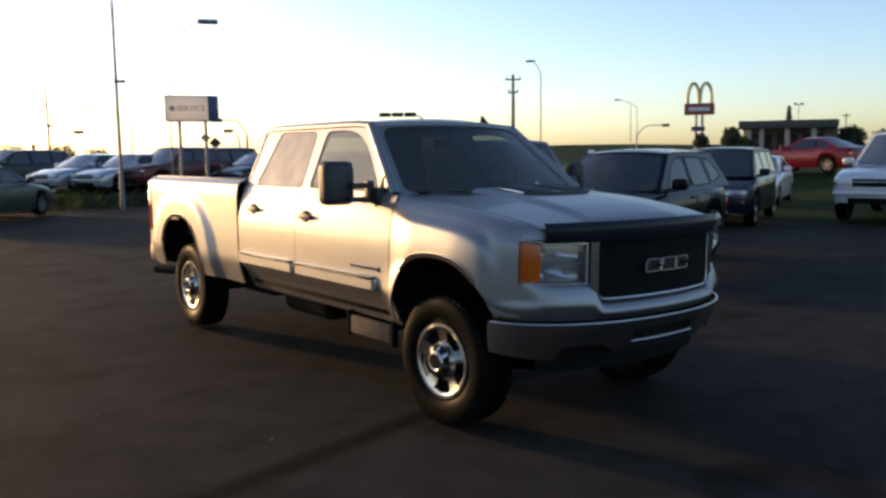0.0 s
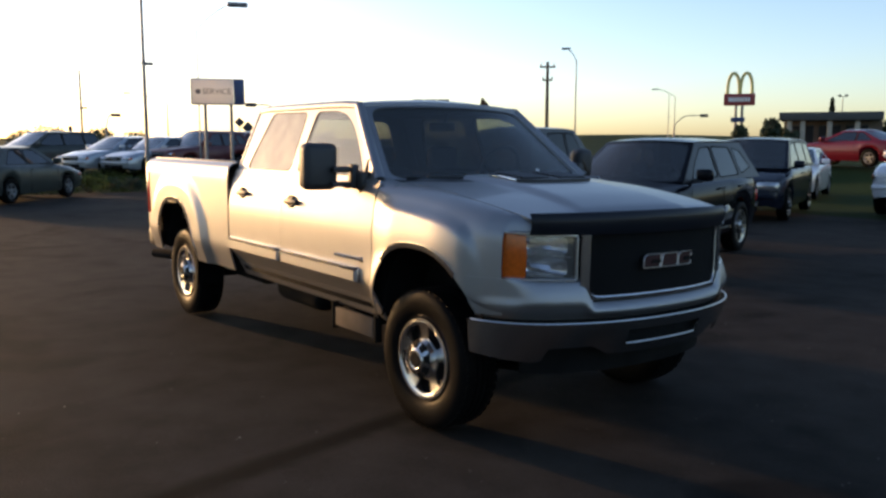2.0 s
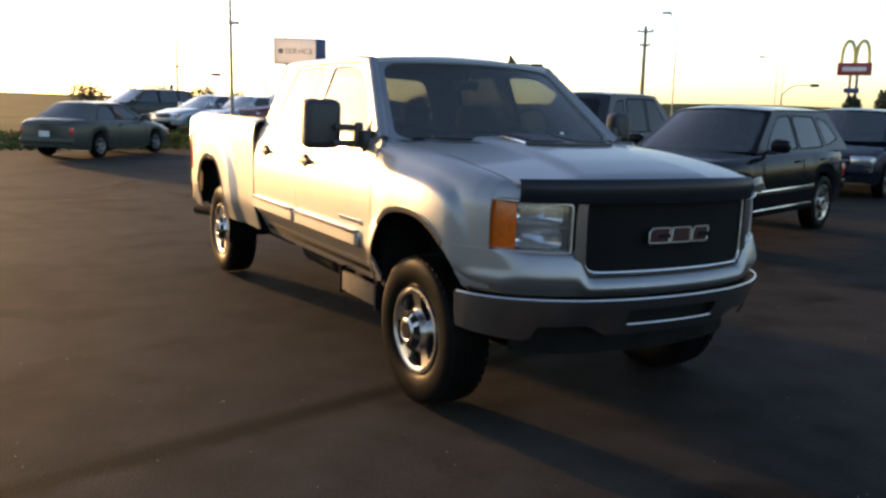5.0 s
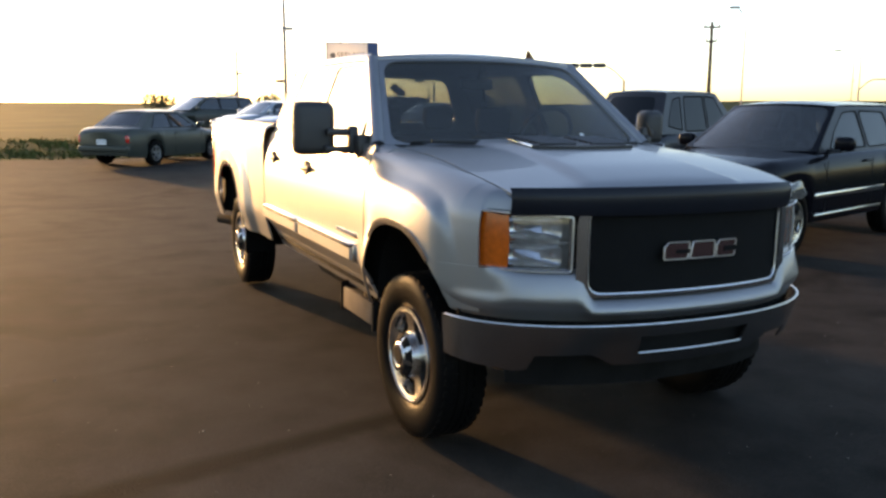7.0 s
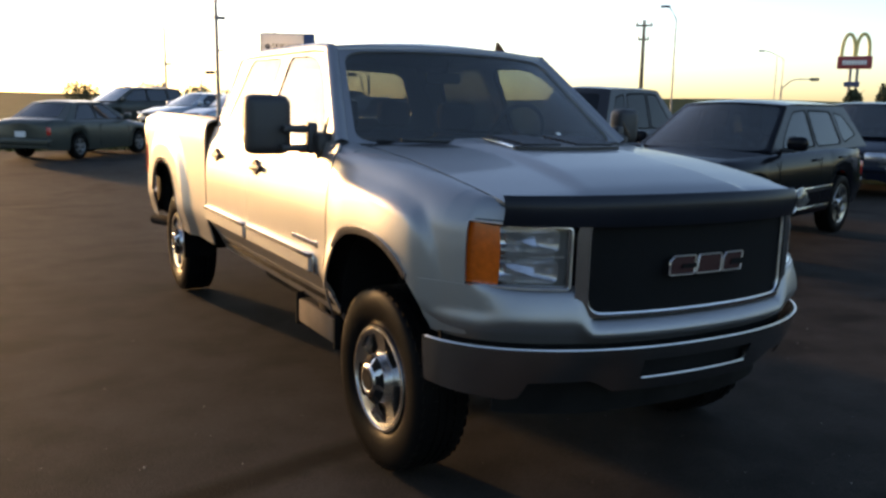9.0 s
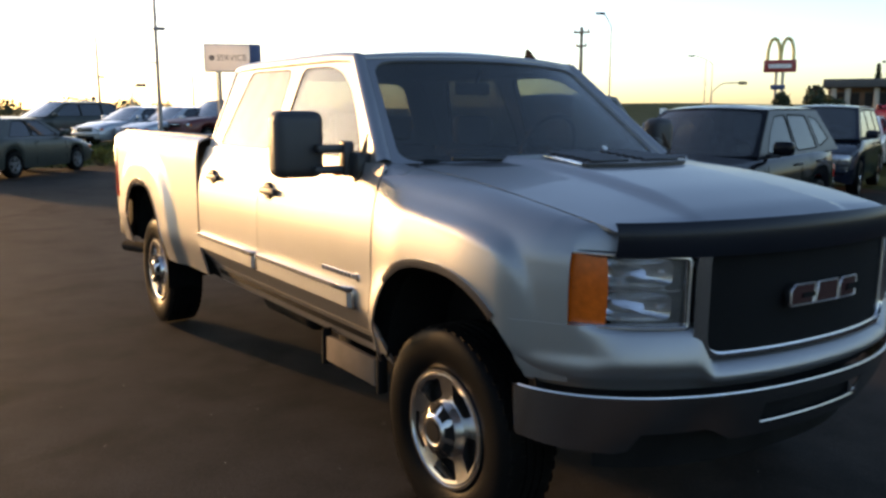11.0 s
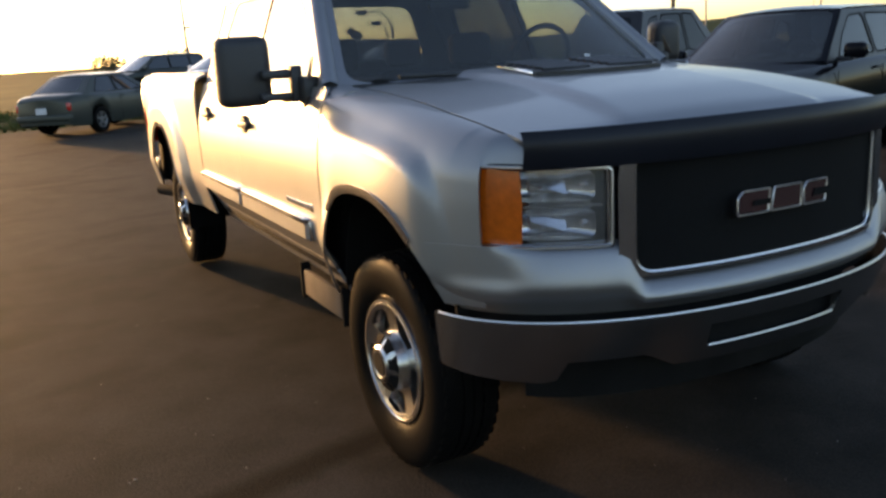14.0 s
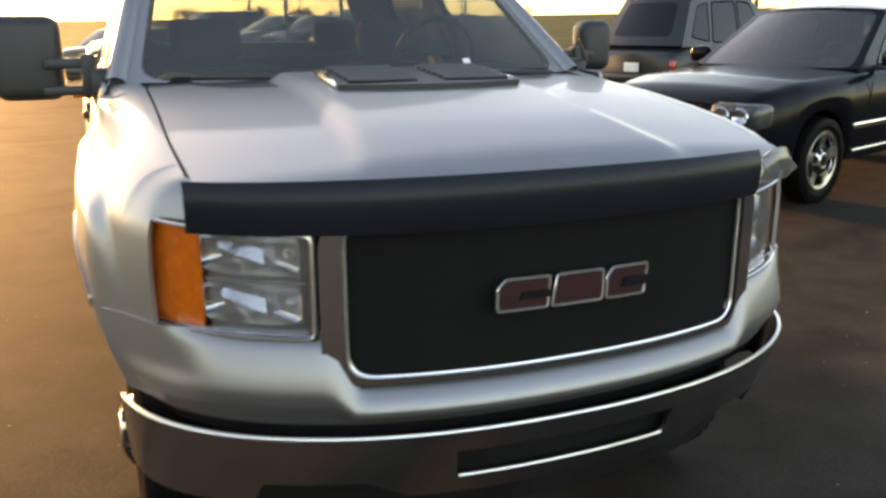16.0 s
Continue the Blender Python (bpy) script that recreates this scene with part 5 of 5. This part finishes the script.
def street_lamp(az, d, el, arm_az, label="tall grey steel street lamp with a curved arm", r=0.10, arms=1):
    s = root("street_lamp", label, "street lamp", "street lamps")
    c = polar(az, d)
    g = land(c.x, c.y)
    s.matrix_world = pose(c.x, c.y, g)
    zt = up(el, d) - g
    a = polar(arm_az, d) - c
    part("pole", rod((0, 0, -0.2), (0, 0, zt - 1.0), r, r * 0.6, 12), STEEL, s)
    bm = bmesh.new()
    pts = [Vector((a.x * t, a.y * t, zt - 1.0 + 1.0 * math.sin(t * math.pi / 2))) for t in (0, 0.08, 0.2, 0.35, 0.55, 0.8, 1.0)]
    for p, q in zip(pts, pts[1:]):
        rod(p, q, r * 0.45, n=8, bm=bm)
    part("arm", bm, STEEL, s)
    part("lamp_head", box(0.75, 0.30, 0.16, (a.x, a.y, zt - 0.04), 0.06, m=Matrix.Rotation(math.atan2(a.y, a.x), 4, "Z")), STEEL, s)


street_lamp(160.5, 33, 8.6, 157.9, r=0.034)
street_lamp(162.9, 90, 2.95, 165.3)
street_lamp(135.95, 70, 6.03, 136.65, r=0.075)
street_lamp(129.6, 110, 3.35, 130.9, r=0.07)


def pole(az, d, el, r=0.12, mat=STEEL, name="pole", label="tall plain steel pole", cross=0):
    s = root(name, label, "pole", "poles")
    c = polar(az, d)
    g = land(c.x, c.y)
    s.matrix_world = pose(c.x, c.y, g, 0, 0, az - 90)
    zt = up(el, d) - g
    part("shaft", rod((0, 0, -0.2), (0, 0, zt), r, r * 0.6, 12), mat, s)
    for k in range(cross):
        part("crossarm", box(1.1 - 0.4 * k, 0.10, 0.12, (0, -0.1, zt - 0.35 - 0.9 * k), 0.02), mat, s)
        for x in (-0.45, 0.45):
            part("insulator", rod((x * (1 - 0.3 * k), -0.1, zt - 0.3 - 0.9 * k), (x * (1 - 0.3 * k), -0.1, zt - 0.12 - 0.9 * k), 0.05, n=8), STEEL, s)
    if not cross:
        part("bracket", box(0.35, 0.12, 0.10, (0.1, 0, zt * 0.62), 0.02), mat, s)


pole(163.65, 28, 9.6, 0.07)
pole(167.7, 42, 4.25, 0.075)
pole(137.8, 60, 5.15, 0.16, WOODPOLE, "utility_pole", "weathered wooden utility pole with crossarms", 2)
pole(130.0, 120, 3.0, 0.07)
pole(117.0, 140, 2.1, 0.12, WOODPOLE, "utility_pole", "weathered wooden utility pole with crossarms", 1)
pole(113.5, 140, 1.9, 0.12, WOODPOLE, "utility_pole", "weathered wooden utility pole with crossarms", 1)


def signal(az, d, el, arm_az, n, side=1):
    s = root("traffic_signal", "traffic signal heads on a curved mast arm", "traffic signal", "traffic signals")
    c = polar(az, d)
    g = land(c.x, c.y)
    s.matrix_world = pose(c.x, c.y, g)
    zt = up(el, d) - g
    a = polar(arm_az, d) - c
    part("pole", rod((0, 0, -0.2), (0, 0, zt - 1.2), 0.13, 0.10, 12), STEEL, s)
    bm = bmesh.new()
    pts = [Vector((a.x * t, a.y * t, zt - 1.2 + 1.2 * math.sin(min(1, t * 2.2) * math.pi / 2))) for t in (0, 0.08, 0.16, 0.26, 0.38, 0.5, 0.75, 1.0)]
    for p, q in zip(pts, pts[1:]):
        rod(p, q, 0.06, n=8, bm=bm)
    part("mast_arm", bm, STEEL, s)
    for k in range(n):
        t = 1.0 - 0.26 * k
        part("signal_head", box(0.95, 0.30, 0.36, (a.x * t, a.y * t, zt - 0.02), 0.05, m=Matrix.Rotation(math.atan2(a.y, a.x), 4, "Z")), BLACK, s)


signal(143.2, 70, 2.6, 146.5, 3)
signal(155.7, 75, 2.3, 157.6, 1)
signal(156.2, 90, 1.6, 156.9, 1)
signal(166.6, 90, 1.55, 166.0, 1)
signal(129.6, 109, 1.62, 127.75, 1)


def road_sign(az, d, el, label="small dark diamond road sign on a thin post", turn=45, mat=None, w=0.62, h=0.62):
    s = root("road_sign", label, "sign", "road signs")
    c = polar(az, d)
    g = land(c.x, c.y)
    s.matrix_world = pose(c.x, c.y, g, 0, 0, az - 90)
    z = up(el, d) - g
    part("post", rod((0, 0.04, -0.2), (0, 0.04, z), 0.045, n=8), STEEL, s)
    part("plate", box(w, 0.03, h, (0, 0, z), 0.02, m=Matrix.Rotation(radians(turn), 4, "Y")), mat or BLACK, s)


road_sign(157.75, 62, 0.80)
road_sign(158.35, 75, 1.15)
road_sign(132.55, 60, -0.15, "small white notice board on a post", 0, WHITEPLASTIC, 0.42, 0.42)
road_sign(168.6, 70, 0.55, "small dark road sign plate on a post", 0, None, 0.3, 0.7)


def flood_pole(az, d, el):
    s = root("flood_light_pole", "slim pole carrying two flood lights", "pole", "poles")
    c = polar(az, d)
    g = land(c.x, c.y)
    s.matrix_world = pose(c.x, c.y, g, 0, 0, az - 90)
    z = up(el, d) - g
    part("shaft", rod((0, 0, -0.2), (0, 0, z), 0.09, 0.06, 10), STEEL, s)
    part("crossarm", box(1.0, 0.08, 0.08, (0, 0, z - 0.05), 0.01), STEEL, s)
    for x in (-0.5, 0.5):
        part("flood_light", box(0.50, 0.36, 0.26, (x, 0, z + 0.08), 0.05, m=Matrix.Rotation(radians(20), 4, "X")), BLACK, s)


flood_pole(119.7, 150, 2.72)


def restaurant():
    d = 85.0
    s = root("restaurant", "low flat-roofed restaurant with a dark fascia and pale columns", "building")
    a, b = polar(123.2, d), polar(117.4, d)
    mid, wide = (a + b) / 2, (a - b).length
    s.matrix_world = pose(mid.x, mid.y, 0.6, 0, 0, math.degrees(math.atan2((b - a).y, (b - a).x)))
    zt = up(1.75, d) - 0.6
    WALL = material("dark_brick_wall", (0.16, 0.12, 0.09), 0.9, bump=0.3)
    COL = material("pale_plaster", (0.42, 0.36, 0.28), 0.8)
    FASCIA = material("dark_fascia", (0.07, 0.065, 0.06), 0.7)
    part("wall", box(wide * 0.96, 8.0, zt - 0.6, (0.2, 5.2, (zt - 0.6) / 2)), WALL, s)
    part("roof", box(wide, 10.0, 0.75, (0, 4.2, zt - 0.37), 0.06), FASCIA, s)
    for k in (0, 1, 3, 5):
        part("column", box(0.42, 0.42, zt - 0.7, (-wide / 2 + 0.9 + k * (wide - 1.8) / 6, -0.2, (zt - 0.7) / 2), 0.03), COL, s)
    for k in range(6):
        win = part("window", box((wide - 1.8) / 6 * 0.66, 0.12, zt * 0.50, (-wide / 2 + 0.9 + (k + 0.5) * (wide - 1.8) / 6, 1.16, zt * 0.45), 0.01), FASCIA, s)
        part("pane", box((wide - 1.8) / 6 * 0.58, 0.04, zt * 0.43, (-wide / 2 + 0.9 + (k + 0.5) * (wide - 1.8) / 6, 1.09, zt * 0.45)), DARKGLOSS, win)


restaurant()
LEAF = material("dark_leaves", (0.035, 0.048, 0.020), 0.8, spread=0.5, scale=3)
BARK = material("bark", (0.06, 0.045, 0.03), 0.95, bump=0.5)


def leaf_crown(n, spot, size):
    bm = bmesh.new()
    for _ in range(n):
        p, s = spot(), random.uniform(0.6, 1.3) * size
        e = Euler([random.uniform(0, 6.28) for _ in range(3)]).to_matrix()
        q = [bm.verts.new(p + e @ Vector((a * s, b * s, 0))) for a, b in ((-0.5, -0.15), (0.1, -0.45), (0.6, 0.1), (-0.1, 0.45))]
        bm.faces.new(q)
    return bm


def tree(az, d, el, wide, conifer=False):
    c = polar(az, d)
    g = land(c.x, c.y)
    h, w = up(el, d) - g, d * math.tan(radians(wide)) / 2
    s = root("conifer_tree" if conifer else "tree", "dark pointed conifer behind the restaurant" if conifer else "dark rounded broad-leaved tree near the restaurant", "tree", "trees")
    s.matrix_world = pose(c.x, c.y, g)
    bm = rod((0, 0, -0.2), (0.05, 0, h * 0.85), 0.05 * h, 0.015 * h, 8)
    for k in range(9):
        a, z = k * 2.4, h * (0.25 + 0.06 * k)
        rod((0, 0, z), (math.cos(a) * w * 0.7, math.sin(a) * w * 0.7, z + h * (0.02 if conifer else 0.18)), 0.012 * h, 0.004 * h, 6, bm=bm)
    part("trunk", bm, BARK, s)
    lumps = [Vector((random.uniform(-0.55, 0.55) * w, random.uniform(-0.55, 0.55) * w, h * random.uniform(0.38, 0.80))) for _ in range(12)]

    def spot():
        if conifer:
            z = random.uniform(0.12, 1.0) ** 0.8
            a, r = random.uniform(0, 6.28), w * (1.02 - z) * math.sqrt(random.random()) * (0.75 + 0.25 * math.sin(z * 40))
            return Vector((math.cos(a) * r, math.sin(a) * r, h * z))
        l = random.choice(lumps)
        v = Vector((random.gauss(0, 1), random.gauss(0, 1), random.gauss(0, 0.9))).normalized() * random.uniform(0.5, 1) * w * 0.5
        return l + v
    part("crown", leaf_crown(1500, spot, 0.05 * h + 0.10), LEAF, s)


tree(123.75, 80, 1.55, 1.6)
tree(125.35, 84, 1.15, 1.3)
tree(120.25, 98, 2.55, 1.0, True)
tree(122.6, 78, 0.9, 1.2)
tree(116.6, 88, 1.35, 2.0)
tree(114.6, 92, 1.0, 2.2)
for az, el, wd in ((171.5, 0.50, 2.2), (169.6, 0.62, 2.6), (167.0, 0.60, 2.4), (164.9, 0.45, 1.8), (174, 0.6, 2.5), (153.0, 0.55, 2.0)):
    tree(az, 140, el, wd)


# shrubs at the edge of the lot
def shrub(x, y, w, h, mat, label):
    s = root("shrub", label, "shrub", "shrubs on the grass strip")
    s.matrix_world = pose(x, y, land(x, y) - 0.03)
    bm = bmesh.new()
    for k in range(14):
        a = k * 2.4
        rod((0.05 * math.cos(a), 0.05 * math.sin(a), -0.02), (w * 0.38 * math.cos(a), w * 0.38 * math.sin(a), h * random.uniform(0.5, 0.85)), 0.012, 0.005, 5, bm=bm)
    part("stems", bm, BARK, s)
    lumps = [Vector((random.uniform(-0.36, 0.36) * w, random.uniform(-0.36, 0.36) * w, h * random.uniform(0.25, 0.72))) for _ in range(16)]

    def spot():
        v = Vector((random.gauss(0, 1), random.gauss(0, 1), random.gauss(0, 0.8))).normalized() * random.uniform(0.3, 1) * h * 0.30
        p = random.choice(lumps) + v
        p.z = max(p.z, 0.02)
        return p
    part("leaves", leaf_crown(700, spot, 0.07), mat, s)


YELLOWLEAF = material("yellow_green_leaves", (0.16, 0.15, 0.035), 0.8, spread=0.4, scale=4, spec=0.1)
shrub(-24.2, 2.5, 1.1, 0.62, YELLOWLEAF, "low yellow-green shrub at the edge of the asphalt")
for sx, sy, sw, sh in ((-24.4, 3.7, 1.3, 0.50), (-24.3, 4.9, 1.2, 0.55), (-24.5, 6.2, 1.4, 0.48), (-24.5, 7.6, 1.3, 0.50)):
    shrub(sx, sy, sw, sh, LEAF, "low dark green shrub at the edge of the asphalt")


# weeds along the strip
def weeds():
    bm = bmesh.new()
    for _ in range(420):
        cx, cy = random.uniform(-31.5, -23.6), random.uniform(-14, 16)
        tall, spread = random.uniform(0.06, 0.20) * (2.2 if random.random() < 0.10 else 1), random.uniform(0.15, 0.45)
        for _ in range(26):
            x, y = random.gauss(cx, spread), random.gauss(cy, spread)
            if x > -23.4:
                continue
            h, a = tall * random.uniform(0.4, 1.2), random.uniform(0, 6.28)
            g = land(x, y) - 0.03
            dx, dy = math.cos(a) * 0.03, math.sin(a) * 0.03
            lx, ly = random.gauss(0, 0.5) * h, random.gauss(0, 0.5) * h
            bm.faces.new([bm.verts.new(p) for p in ((x - dx, y - dy, g), (x + dx, y + dy, g), (x + lx, y + ly, g + h))])
    tagged(part("weeds", bm, material("dry_weeds", (0.075, 0.085, 0.025), 0.9, spread=0.4, spec=0.05)), "dry yellow-green weeds and grass", "grass", kind="stuff")


weeds()


def pebbles():
    bm = bmesh.new()
    for _ in range(300):
        x, y = random.uniform(-2.5, 3.2), random.uniform(-4.5, 3.5)
        r = random.uniform(0.002, 0.005) * (1.5 if random.random() < 0.06 else 1)
        own = [bm.verts.new((x + r * math.cos(a) * random.uniform(0.7, 1.2), y + r * math.sin(a) * random.uniform(0.7, 1.2), 0.001)) for a in (0.2, 1.5, 2.8, 4.0, 5.3)]
        top = bm.verts.new((x, y, 0.001 + r * 0.9))
        for k in range(5):
            bm.faces.new((own[k], own[(k + 1) % 5], top))
    tagged(part("pebbles", bm, material("grit_stone", (0.17, 0.155, 0.135), 0.8, spread=0.5, scale=2)), "loose grit and small stones on asphalt", "gravel", kind="stuff")


pebbles()
